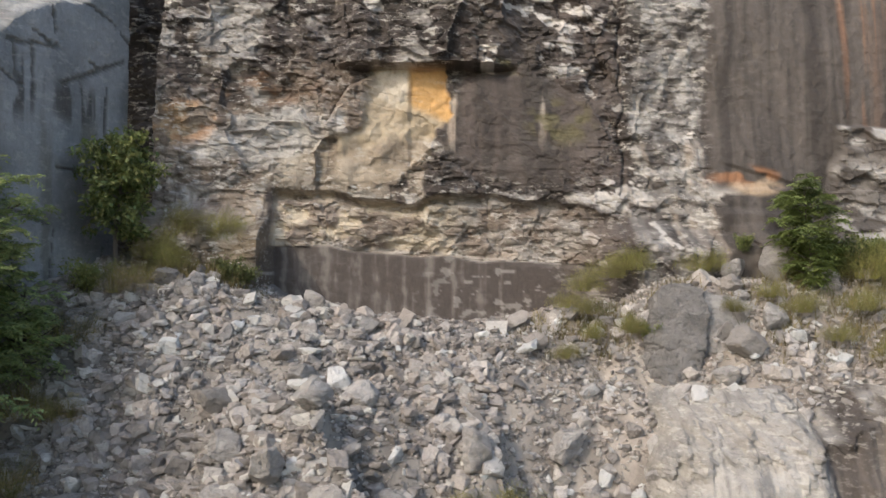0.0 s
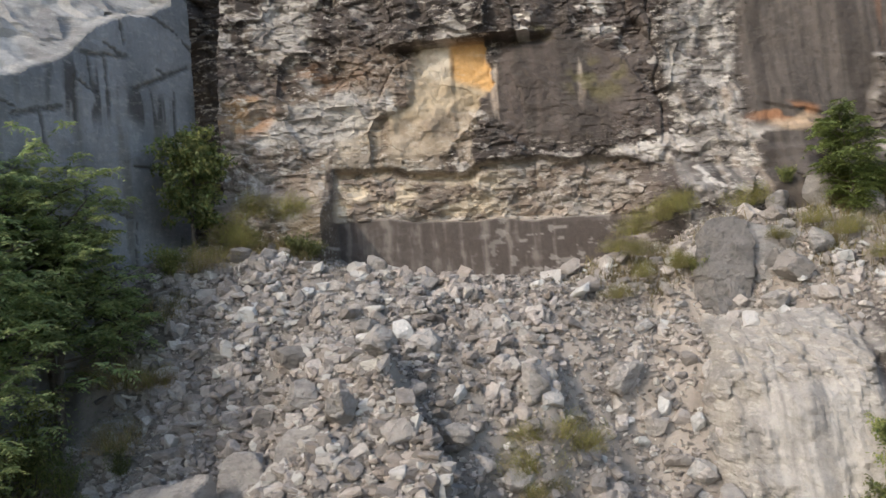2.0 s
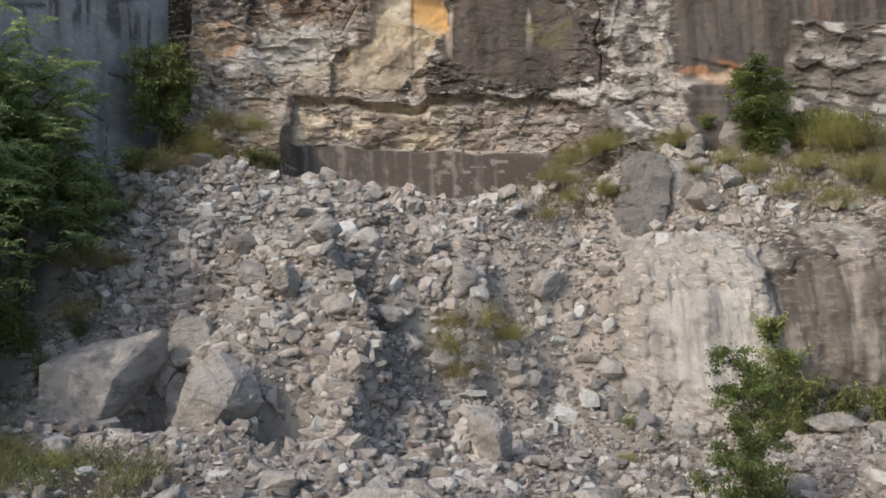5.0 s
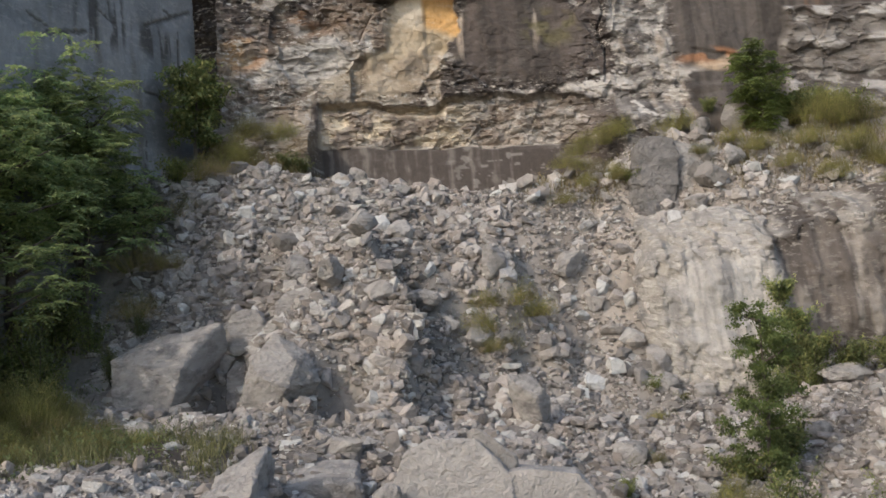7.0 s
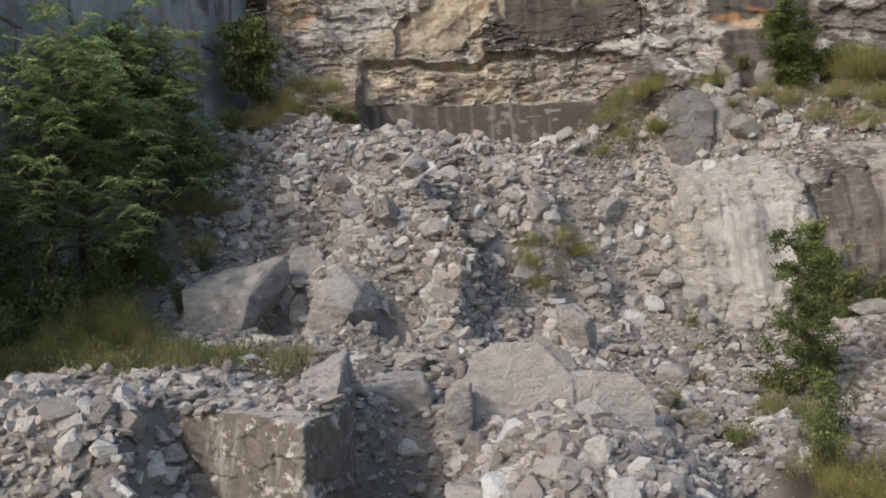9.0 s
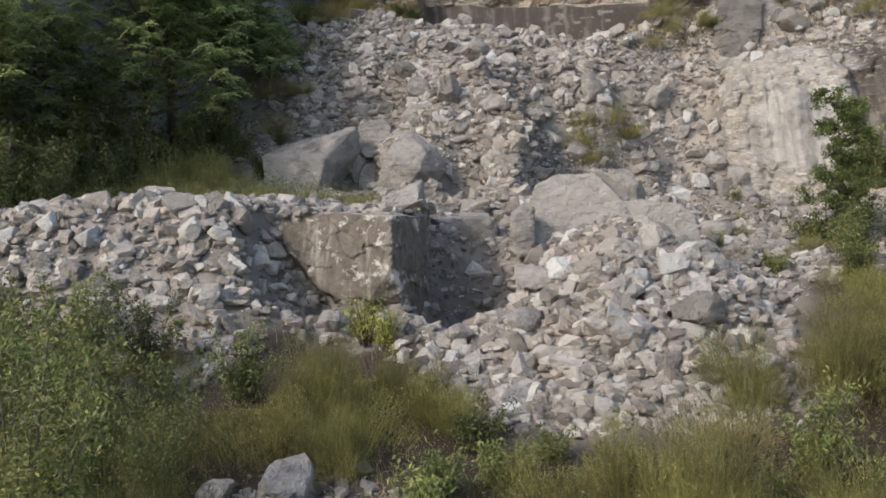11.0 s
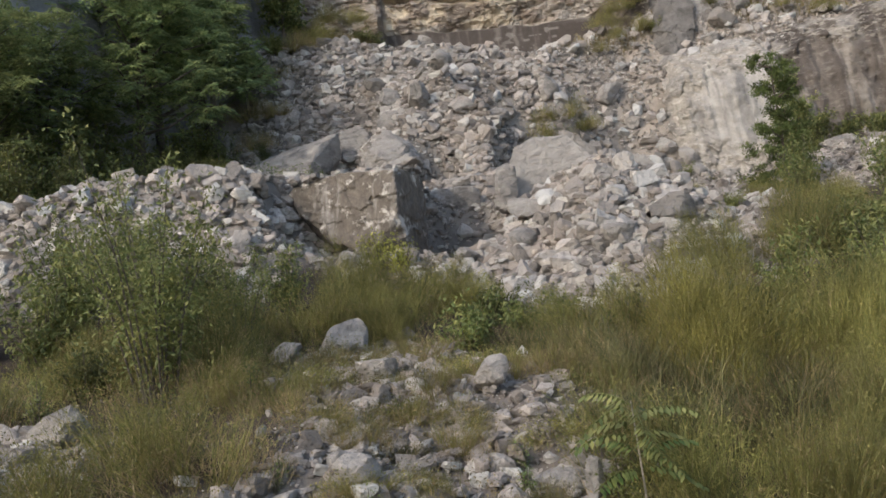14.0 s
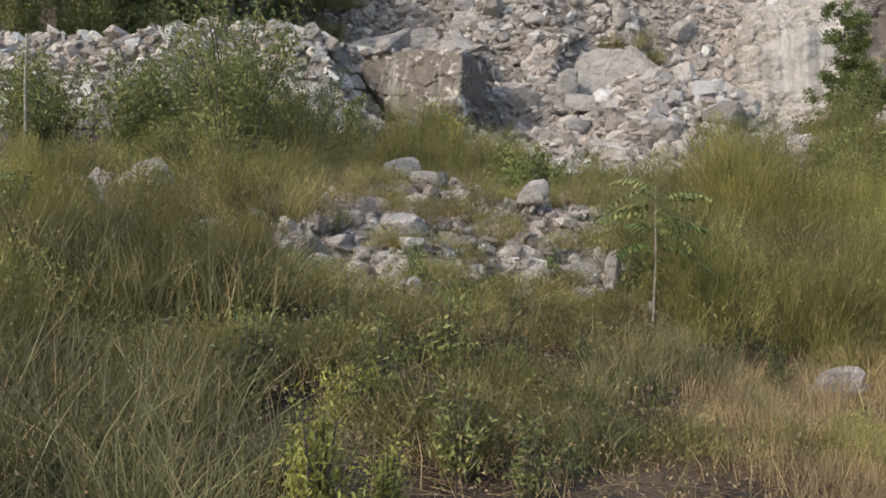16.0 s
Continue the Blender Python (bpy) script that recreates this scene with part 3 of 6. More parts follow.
    rustl = np.maximum(blob(X + wob, Z, -10.9, 24.0, 1.4, 1.0), 0.8 * blob(X + wob, Z, -7.5, 25.5, 2.5, 0.7)) * ramp(flake + 0.3 * streak, -0.1, 0.4)
    c = lerp(rustl * 0.8, c, (0.42, 0.22, 0.10))
    drips = ramp(fbm(X * 2.6 + wob, Z * 0.16, 0, 4, 47), 0.15, 0.6) * (1 - ramp(X, -0.5, 0.5)) * ramp(fbm(X * 0.5, Z * 0.5, 0, 3, 44), -0.5, 0.2)
    c = lerp(drips * 0.75, c, (0.13, 0.10, 0.08))
    # broad stains and fresh breaks, each with a ragged rim
    torn = 0.8 * wob + 0.35 * fbm(X * 1.4, Z * 1.9, 0, 4, 79)
    crust = np.maximum(blob(X + torn, Z + torn, -5.0, 27.5, 3.8, 1.3, 0.25), 0.85 * blob(X + torn, Z + torn, -10.0, 25.4, 2.4, 0.9, 0.3))
    c = lerp(0.85 * crust, c, lerp(ramp(streak, -0.4, 0.6), (0.05, 0.039, 0.034), (0.12, 0.094, 0.08)))
    c = lerp(0.7 * blob(X + torn, Z + torn, -5.2, 25.7, 1.8, 0.9, 0.35), c, lerp(ramp(streak, -0.3, 0.5), (0.15, 0.11, 0.08), (0.33, 0.26, 0.19)))
    fresh = np.maximum(blob(X + torn, Z + torn, -9.0, 27.8, 1.4, 1.2, 0.2), blob(X + 0.6 * torn, Z - 0.22 * (X + 7) + 0.6 * torn, -7.3, 23.5, 2.6, 0.95, 0.2))
    fresh = np.maximum(fresh, 0.8 * np.maximum(blob(X + torn, Z + torn, -7.9, 25.3, 0.5, 0.5, 0.3), blob(X + torn, Z + torn, -9.7, 21.5, 0.8, 0.25, 0.3)))
    c = lerp(0.85 * fresh, c, lerp(ramp(0.7 * flake + 0.5 * (v4 - 0.5), -0.5, 0.5), (0.40, 0.37, 0.34), (0.62, 0.585, 0.54)))
    c = lerp(0.75 * blob(X + torn, Z + torn, -3.2, 22.6, 1.9, 1.0, 0.3), c, lerp(ramp(patch, -0.4, 0.5), (0.21, 0.16, 0.112), (0.36, 0.285, 0.205)))
    c = lerp(0.75 * blob(X + torn, Z + torn, -11.2, 24.1, 0.7, 0.6, 0.3), c, (0.46, 0.29, 0.14))
    low = 1 - ramp(Z + torn, 23.1, 23.8)
    c = lerp(scar * 0.95 * (1 - 0.75 * low), c, lerp(ramp(patch + 0.4 * flake, -0.5, 0.6), (0.40, 0.325, 0.225), (0.57, 0.50, 0.40)))
    ochre = scar * ramp(X + 0.3 * wob, -1.75, -1.45) * ramp(Z + 0.4 * wob + 0.5 * (X + 0.7), 24.1, 24.6)
    c = lerp(ochre * 0.9, c, (0.55, 0.31, 0.10))
    band = ramp(X + wob + 0.5 * vnoise(X * 0.9, Z * 0.9, 0, 35), 7.3, 7.7) * (1 - ramp(X + wob * 0.6, 10.1, 10.5))
    chips = ramp(vnoise(X * 2.0, Z * 2.4, 0, 36) + 0.6 * (v3 - 0.5), -0.35, 0.15)
    c = lerp(band * (0.25 + 0.65 * chips) * (0.6 + 0.4 * ramp(Z + wob, 21.6, 23.0)), c, lerp(ramp(fbm(X * 2.4, Z * 1.6, 0, 4, 48), -0.5, 0.5), (0.22, 0.206, 0.194), (0.46, 0.436, 0.404)))
    c = lerp(smooth, c, lerp(ramp(0.8 * streak + 0.5 * fbm(X * 4, Z * 0.25, 0, 3, 29), -0.6, 0.7), (0.044, 0.036, 0.031), (0.10, 0.084, 0.072)))
    rust = 0.5 * blob(X + 0.3 * streak, Z, 16.8, 28.5, 1.0, 5.0) * ramp(fbm(X * 3, Z * 0.18, 0, 3, 37), -0.3, 0.5)
    rust = np.maximum(rust, blob(X + wob, Z + 0.6 * wob, 11.7, 21.85, 1.2, 0.42) * ramp(vnoise(X * 2, Z * 3) + 0.5 * flake, -0.2, 0.3))
    c = lerp(rust * 0.8, c, (0.31, 0.145, 0.068))
    c = lerp(blob(X + wob, Z + wob, 12.0, 21.3, 1.0, 0.35) * ramp(flake, -0.4, 0.2) * 0.8, c, (0.46, 0.34, 0.23))
    c = lerp(0.8 * bands, c, lerp(ramp(flake, -0.4, 0.6), (0.085, 0.072, 0.062), (0.20, 0.178, 0.157)))
    upper = ramp(Z + 0.5 * torn, 23.2, 23.4) + 0.7 * np.exp(-((Z + 0.4 * torn - 22.3) / 0.25) ** 2) + 0.6 * (1 - ramp(Z + torn, 20.6, 21.0))
    c = lerp(0.85 * bands * np.clip(upper, 0, 1) * ramp(flake + 0.4 * (v5 - 0.5), -0.3, 0.2), c, (0.46, 0.435, 0.405))
    lip = np.exp(-((Z - edge - 0.25) / 0.25) ** 2) * ramp(X, -1.5, 0) * (1 - ramp(X, 11, 12)) * ramp(flake, -0.1, 0.25)
    c = lerp(lip * 0.85, c, (0.50, 0.46, 0.42))
    lowband = under * (1 - shelf)
    c = lerp(lowband * 0.95, c, lerp(ramp(vnoise(X * 1.0, Z * 2.4, 0, 38) + 0.7 * (v3 - 0.5), -0.4, 0.4), (0.27, 0.215, 0.17), lerp(ramp(X, -1, 1.5), (0.66, 0.56, 0.42), (0.44, 0.395, 0.35))))
    rim = np.exp(-((Z - shelf_z - 0.12) / 0.11) ** 2) * notch * (1 - ramp(X, 0.5, 3.5)) * ramp(vnoise(X * 2.2, 1.0, 0, 28), -0.6, 0.0)
    c = lerp(rim * 0.8, c, (0.52, 0.47, 0.41))
    sawn = lerp(ramp(fbm(X * 3.6 + 0.3 * vnoise(X, Z * 2), Z * 0.14, 0, 4, 39) + 0.45 * fbm(X * 1.6, Z * 2.6, 0, 4, 49), 0.0, 1.1), (0.075, 0.06, 0.052), (0.185, 0.16, 0.14))
    c = lerp(shelf * 0.97, c, sawn)
    chip = shelf * ramp(fbm(X * 2.4, Z * 4.2, 0, 4, 27), 0.45, 0.6) * ramp(X, -2.5, 1)
    c = lerp(0.4 * chip, c, (0.44, 0.41, 0.375))
    # shadow of the gap painted in: near-black over the set-back flank
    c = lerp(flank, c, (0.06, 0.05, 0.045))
    c = lerp(0.8 * left_ledge * ramp(patch, -0.6, 0.2), c, (0.20, 0.15, 0.09))
    moss = np.maximum(blob(X, Z, 4.6, 24.2, 1.3, 0.9), blob(X, Z, 2.2, 26.4, 0.8, 0.3)) * ramp(vnoise(X * 3, Z * 3, 0, 26), -0.5, 0.4)
    c = lerp(moss * 0.7, c, (0.12, 0.105, 0.045))
    flaky = np.clip(broken * (1 - shelf) * (1 - 0.75 * scar) * (1 - 0.5 * slab) * (1 - 0.7 * ramp(X, -0.5, 1.0) * (1 - ramp(X, 6.4, 7.2)) * ramp(Z, 21, 22.5)) * (1 - 0.45 * crumble) * (1 - 0.4 * lowband) * (1 - 0.4 * sheet) * (1 - smooth) + 0.04, 0, 1)
    flaky = flaky * (0.35 + 0.65 * ramp(fbm(X * 0.4, Z * 0.5, 0, 3, 43) + 0.5 * pale + 0.5 * sheet + 0.4 * lowband + 0.5 * crumble, -0.25, 0.35))
    X, Y, Z, c, flaky = with_top(X, Y, Z, c, flaky, (0, 1), 201)
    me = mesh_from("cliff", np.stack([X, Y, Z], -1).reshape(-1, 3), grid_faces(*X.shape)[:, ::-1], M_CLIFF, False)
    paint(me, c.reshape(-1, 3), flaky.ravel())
    tagged(new("cliff", me), "tall broken quarry cliff stained brown, white and ochre", "cliff", kind="structure")


build_cliff()


def build_grey_wall():
    """The sawn wall at right angles to the cliff, with rough pale rock above its cut."""
    us, zs = np.arange(0, 20, 0.1), np.arange(7, 34, 0.1)
    U, Z = np.meshgrid(us, zs, indexing="ij")        # U runs from the corner towards the viewer
    X0, Y0 = -13.1 - 0.30 * U, 36.9 - U
    top = 29.6 - 0.55 * U + 0.004 * U * U + 0.35 * fbm(U * 0.4, 0.2, 0, 3, 51)
    top = np.where(U < 1.2, 40.0, top)
    over = ramp(Z - top, 0.0, 0.15)
    v, ou, oz, g = cells(U * 0.8, Z * 0.8, 52)
    back = over * (0.4 + 0.9 * np.maximum(Z - top, 0) + 0.7 * (v - 0.5) + 0.3 * fbm(U, Z, 0, 3, 53)) - (1 - over) * 0.04 * fbm(U * 1.2, Z * 1.2, 0, 3, 54)
    joint = (1 - over) * np.maximum((np.abs(((U + 0.25 * vnoise(Z * 0.5, 1.0)) % 2.7) - 1.3) < 0.07) * (vnoise(U * 0.9, Z * 0.5, 0, 55) > 0.3), (np.abs(((Z - 0.25 * U + 0.2 * vnoise(U * 0.7, 2.0)) % 2.2) - 1.0) < 0.06) * (vnoise(U * 0.6, Z * 1.5, 0, 50) > 0.3))
    for u0, u1, z0, z1 in ((4.0, 6.3, 26.1, 25.8), (5.85, 6.0, 24.4, 25.8), (5.0, 5.2, 24.0, 26.0), (0.3, 3.7, 26.35, 24.8), (7.4, 9.6, 23.6, 23.0), (8.2, 8.4, 21.8, 23.4)):
        t = np.clip(((U - u0) * (u1 - u0) + (Z - z0) * (z1 - z0)) / ((u1 - u0) ** 2 + (z1 - z0) ** 2), 0, 1)
        far = np.hypot(U - u0 - t * (u1 - u0), Z - z0 - t * (z1 - z0)) + 0.05 * vnoise(U * 3, Z * 3, 0, 49)
        joint = np.maximum(joint, 1.0 - ramp(far, 0.05, 0.13))
    back = back + 0.06 * joint
    X = X0 - back
    n = fbm(U * 0.6, Z * 0.6, 0, 4, 56)
    c = lerp(ramp(n, -0.6, 0.6), (0.225, 0.23, 0.234), (0.32, 0.32, 0.322))
    c = lerp(0.6 * ramp(fbm(U * 1.6, Z * 0.12, 0, 4, 57), 0.0, 0.8) * (1 - ramp(Z + 0.8 * n, 23.0, 25.5)), c, (0.17, 0.155, 0.12))
    c = lerp(0.8 * ramp(fbm(U * 3.5, Z * 0.3, 0, 3, 59), 0.25, 0.5) * np.maximum(blob(U, Z, 3.0, 24.2, 1.3, 0.8), blob(U, Z, 6.4, 24.4, 1.8, 1.2)), c, (0.06, 0.052, 0.045))
    c = lerp(over, c, lerp(ramp(fbm(U * 1.3, Z * 1.3, 0, 3, 58), -0.5, 0.5), (0.36, 0.34, 0.32), (0.58, 0.56, 0.53)))
    c = lerp(joint * 0.8, c, (0.085, 0.08, 0.07))
    X, Y0, Z, c, flaky = with_top(X, Y0, Z, c, 0.22 + 0.3 * over, (-1, 0), 202)
    me = mesh_from("quarry_wall", np.stack([X, Y0, Z], -1).reshape(-1, 3), grid_faces(*X.shape), M_CUT, False)
    paint(me, c.reshape(-1, 3), flaky.ravel())
    tagged(new("quarry_wall", me), "flat sawn wall of blue-grey marble under rough pale rock", "rock wall", kind="structure")


build_grey_wall()


def build_rock_face():
    """The steep face that stands out of the slope: a pale smooth bulge, and a brown face set back beside it."""
    us, zs = np.arange(5.6, 30, 0.08), np.arange(7.0, 15.4, 0.08)
    U, Z = np.meshgrid(us, zs, indexing="ij")
    wob = 0.3 * fbm(U * 0.6, Z * 0.4, 0, 3, 61)
    v2, ox2, oz2, g2 = cells(U * 1.5 + wob, Z * 1.1 + wob, 67)
    v3, ox3, oz3, g3 = cells(U * 3.4 + wob, Z * 4.2 + wob, 73)
    back = ramp(U + 0.7 * wob + 0.12 * (Z - 11), 11.3, 12.1)            # 1 on the brown face
    rim = np.exp(-((U + 0.7 * wob + 0.12 * (Z - 11) - 11.2) / 0.5) ** 2)
    foot = 27.5 - 0.30 * (U - 8.0)
    top = 12.9 + 0.9 * wob + 0.3 * (v2 - 0.5) - 2.6 * (1 - ramp(U, 5.6, 7.3)) + 0.8 * ramp(U, 11, 15.5)
    crown = ramp(Z, top - 1.0, top)
    chipped = np.maximum(np.maximum(np.maximum(crown, 0.8 * rim), ramp(9.4 + wob - Z, 0, 1.0)), 1 - ramp(U + 1.5 * wob, 7.3, 8.4))
    flutes = fbm(U * 1.5, Z * 0.2, 0, 4, 63)
    Y = foot + 0.20 * (Z - 8) - 0.6 * np.exp(-((U - 9.3) / 1.4) ** 2) * (1 - 0.5 * ramp(Z, 11, 13)) + 0.75 * back
    Y = Y + 0.3 * fbm(U * 0.5, Z * 0.6, 0, 4, 74) + (0.03 + 0.2 * chipped) * (v2 - 0.5) + (0.02 + 0.09 * chipped) * (v3 - 0.5)
    Y = Y + 0.13 * flutes + (0.03 + 0.06 * chipped) * fbm(U * 4.5, Z * 3.4, 0, 3, 68) + 0.9 * np.maximum(Z - top, 0) + 1.0 * (1 - ramp(U, 5.6, 7.2))
    Zc = np.where(Z > top, top + 0.6 * (Z - top), Z)
    n = fbm(U * 1.1, Z * 0.5, 0, 4, 64)
    thin = fbm(U * 3.2 + wob, Z * 0.22, 0, 4, 66)
    c = lerp(ramp(n + 0.3 * (v2 - 0.5), -0.5, 0.6), (0.25, 0.238, 0.226), (0.37, 0.349, 0.325))
    c = lerp(0.7 * blob(U + wob, Z + wob, 8.7, 10.3, 1.5, 1.6, 0.5) * ramp(n, -0.7, 0.3), c, (0.225, 0.219, 0.214))
    c = lerp(0.8 * np.maximum(blob(U + 0.5 * wob, Z, 9.5, 11.9, 0.3, 0.8, 0.4), 0.8 * blob(U + 0.5 * wob, Z, 8.7, 12.0, 0.22, 0.6, 0.4)), c, (0.19, 0.18, 0.172))
    c = lerp(0.55 * ramp(fbm(U * 1.5, Z * 1.1, 0, 5, 76), 0.1, 0.6), c, (0.43, 0.40, 0.367))
    c = lerp(0.45 * ramp(thin, 0.2, 0.7), c, (0.50, 0.47, 0.43))
    c = lerp(0.35 * ramp(-thin, 0.25, 0.7), c, (0.17, 0.158, 0.147))
    c = lerp(0.75 * chipped * ramp(vnoise(U * 1.7, Z * 1.3, 0, 70) + 0.5 * (v3 - 0.5), -0.5, 0.3), c, lerp(v3, (0.31, 0.277, 0.238), (0.47, 0.435, 0.385)))
    stain = lerp(ramp(thin + 0.6 * n, -0.7, 0.8), (0.058, 0.046, 0.039), (0.112, 0.092, 0.077))
    c = lerp(0.94 * back * (1 - 0.75 * crown * ramp(vnoise(U * 1.4, Z * 0.9, 0, 75) + 0.5 * (v2 - 0.5), -0.3, 0.3)), c, stain)
    c = lerp(0.4 * back * ramp(fbm(U * 2.4, Z * 0.3, 0, 3, 69), 0.45, 0.8), c, (0.36, 0.325, 0.285))
    me = mesh_from("rock_face", np.stack([U, Y, Zc], -1).reshape(-1, 3), grid_faces(len(us), len(zs))[:, ::-1], M_CLIFF, False)
    paint(me, c.reshape(-1, 3), (0.12 + 0.34 * chipped).ravel())
    tagged(new("rock_face", me), "steep pale rock face beside a brown stained recess", "rock face", kind="structure")


build_rock_face()


# ---- rocks ----
def ico(level):
    bm = bmesh.new()
    bmesh.ops.create_icosphere(bm, subdivisions=level, radius=1)
    v = np.array([q.co[:] for q in bm.verts])
    f = np.array([[q.index for q in p.verts] for p in bm.faces])
    bm.free()
    return v, f


ICO = {k: ico(k) for k in (2, 3, 4, 5, 6)}


def planes_of(points):
    """Outward planes (normal, distance) of the hull of a few corners, seen from their middle."""
    bm = bmesh.new()
    pts = np.asarray(points, float)
    mid = pts.mean(0)
    vs = [bm.verts.new(p) for p in pts - mid]
    bmesh.ops.convex_hull(bm, input=vs)
    bm.normal_update()
    out = [(np.array(f.normal), float(f.normal.dot(f.verts[0].co))) for f in bm.faces]
    bm.free()
    return mid, [(n, d) if d > 0 else (-n, -d) for n, d in out if abs(d) > 1e-6]


def carved(planes, level, rough, seed, round_off=0.04):
    """A rock bounded by planes, its edges worn and its faces uneven; around the origin."""
    d, f = ICO[level]
    big = np.full(len(d), 1e9)
    nxt = big.copy()
    for n, dist in planes:
        c = d @ n
        r = np.where(c > 1e-4, dist / np.maximum(c, 1e-4), 1e9)
        nxt = np.where(r < big, big, np.minimum(nxt, r))
        big = np.minimum(big, r)
    size = np.median(big)
    k = round_off * size
    h = np.clip(0.5 + 0.5 * (nxt - big) / k, 0, 1)
    big = big - k * h * (1 - h) - k * 0.25
    v = d * big[:, None]
    s = 1.6 / size
    p = v * s + seed * 7.3
    bumps = fbm(p[:, 0], p[:, 1], p[:, 2], 5, seed)
    ledges = np.floor(3.5 * (p[:, 2] + 0.6 * p[:, 0] + 0.5 * vnoise(p[:, 0], p[:, 1], p[:, 2], seed + 4)))
    steps = hash01(ledges, ledges * 0 + seed, ledges * 0, seed) - 0.5
    cracks = -ramp(np.abs(vnoise(p[:, 0] * 1.3, p[:, 1] * 1.3, p[:, 2] * 1.3, seed + 9)), 0.12, 0.0)
    return v * (1 + rough * 0.7 * bumps + rough * 0.8 * steps + rough * 0.3 * cracks + rough * 0.9 * facets(p * np.array([1.7, 1.7, 2.4]), seed + 11) + rough * 0.3 * facets(p * np.array([4.5, 4.5, 6.0]), seed + 31))[:, None], f


def boulder_planes(seed, n=20):
    r = np.random.RandomState(seed)
    out = []
    for i in range(n):
        q = r.normal(size=3)
        q /= np.linalg.norm(q)
        out.append((q, r.uniform(0.55, 0.95)))
    for axis in np.vstack([np.eye(3), -np.eye(3)]):
        out.append((axis, 1.0))
    return out


def boulder(x, y, size, seed, label, turn=0.0, sink=0.18, level=4, lift=0.0, rough=0.045, material=None, category="boulder", group="boulders"):
    """A boulder of (width, depth, height) set into the ground."""
    v, f = carved(boulder_planes(seed), level, rough, seed)
    v = v * np.array(size) / 2 / np.abs(v).max(0)
    a = radians(turn)
    v = v @ np.array([[math.cos(a), math.sin(a), 0], [-math.sin(a), math.cos(a), 0], [0, 0, 1]])
    me = mesh_from("boulder", v, f, material or M_BOULDER, False)
    ob = new("boulder", me)
    z = float(land(x, y))
    ob.matrix_basis = Matrix.Translation((x, y, z + size[2] * (0.5 - sink) + lift))
    return tagged(ob, label, category, group)


def hull_block(name, corners, seed, label, category, rough=0.02, level=5, material=None, round_off=0.05, group="", chips=5):
    mid, planes = planes_of(corners)
    r = np.random.RandomState(seed + 40)
    for i in range(2 * chips + 3):               # broken corners and edges
        n = r.normal(size=3)
        n /= np.linalg.norm(n)
        planes.append((n, float(((np.asarray(corners) - mid) @ n).max() * (r.uniform(0.88, 0.97) if i < chips else r.uniform(0.95, 0.99)))))
    v, f = carved(planes, level, rough, seed, round_off)
    ob = new(name, mesh_from(name, v, f, material or M_BOULDER, False))
    ob.matrix_basis = Matrix.Translation(mid)
    return tagged(ob, label, category, group)


# the great tilted block on the bank, stained on its front
BLOCK = [(-6.95, 10.35, 5.5), (-6.4, 9.9, 5.3), (-5.15, 9.55, 5.2), (-8.4, 11.4, 7.4), (-7.95, 10.95, 6.5), (-4.95, 9.45, 5.7), (-4.95, 9.6, 7.25), (-6.5, 10.4, 7.45), (-4.45, 11.2, 7.4), (-4.45, 13.2, 7.45), (-5.4, 14.3, 7.5), (-7.9, 13.9, 7.55), (-4.5, 13.0, 4.6), (-4.5, 10.8, 4.4), (-7.6, 13.2, 5.2)]
hull_block("stone_block", BLOCK, 3, "huge marble block with dark weathered front, on the rubble bank", "block", 0.034, 6, material=M_STAINED, round_off=0.015, chips=7)
hull_block("flat_boulder", [(-6.15, 12.0, 7.2), (-6.0, 12.8, 7.6), (-5.7, 13.8, 8.0), (-4.75, 13.2, 8.2), (-4.6, 12.2, 7.85), (-4.55, 11.2, 7.1), (-4.55, 11.3, 7.5), (-4.75, 14.6, 8.4), (-4.8, 15.0, 8.35), (-4.75, 15.0, 5.6), (-4.6, 11.8, 5.6), (-5.7, 14.9, 7.9), (-5.9, 14.6, 6.2)], 31,
           "pale broken slab lying on the great block", "boulder", 0.075, 5, None, 0.01, group="boulders")
# the two boulders at the foot of the scree
hull_block("boulder", [(-12.25, 23.0, 10.14), (-11.58, 24.0, 10.69), (-8.45, 23.7, 11.28), (-8.5, 24.2, 10.35), (-9.2, 22.6, 10.6), (-9.45, 21.9, 9.8), (-9.8, 21.4, 8.3), (-10.1, 21.4, 8.1), (-11.9, 22.1, 8.6), (-9.5, 23.9, 8.7), (-11.9, 24.6, 9.0), (-10.0, 24.2, 8.0), (-11.6, 23.6, 8.0)], 4,
           "large angular grey boulder with a slanting top", "boulder", 0.024, 6, group="boulders", round_off=0.001, chips=0)
hull_block("boulder", [(-6.32, 22.0, 10.8), (-5.34, 22.3, 10.15), (-4.85, 21.9, 9.15), (-5.75, 20.75, 9.1), (-6.6, 21.1, 8.0), (-7.5, 21.3, 8.3), (-7.05, 21.4, 9.95), (-6.6, 20.8, 9.5), (-5.5, 21.25, 9.8), (-5.9, 22.0, 8.0), (-7.1, 23.0, 9.0), (-5.3, 23.0, 9.0)], 5,
           "large pointed grey boulder beside a shadowed hollow", "boulder", 0.026, 6, group="boulders", round_off=0.001, chips=0)
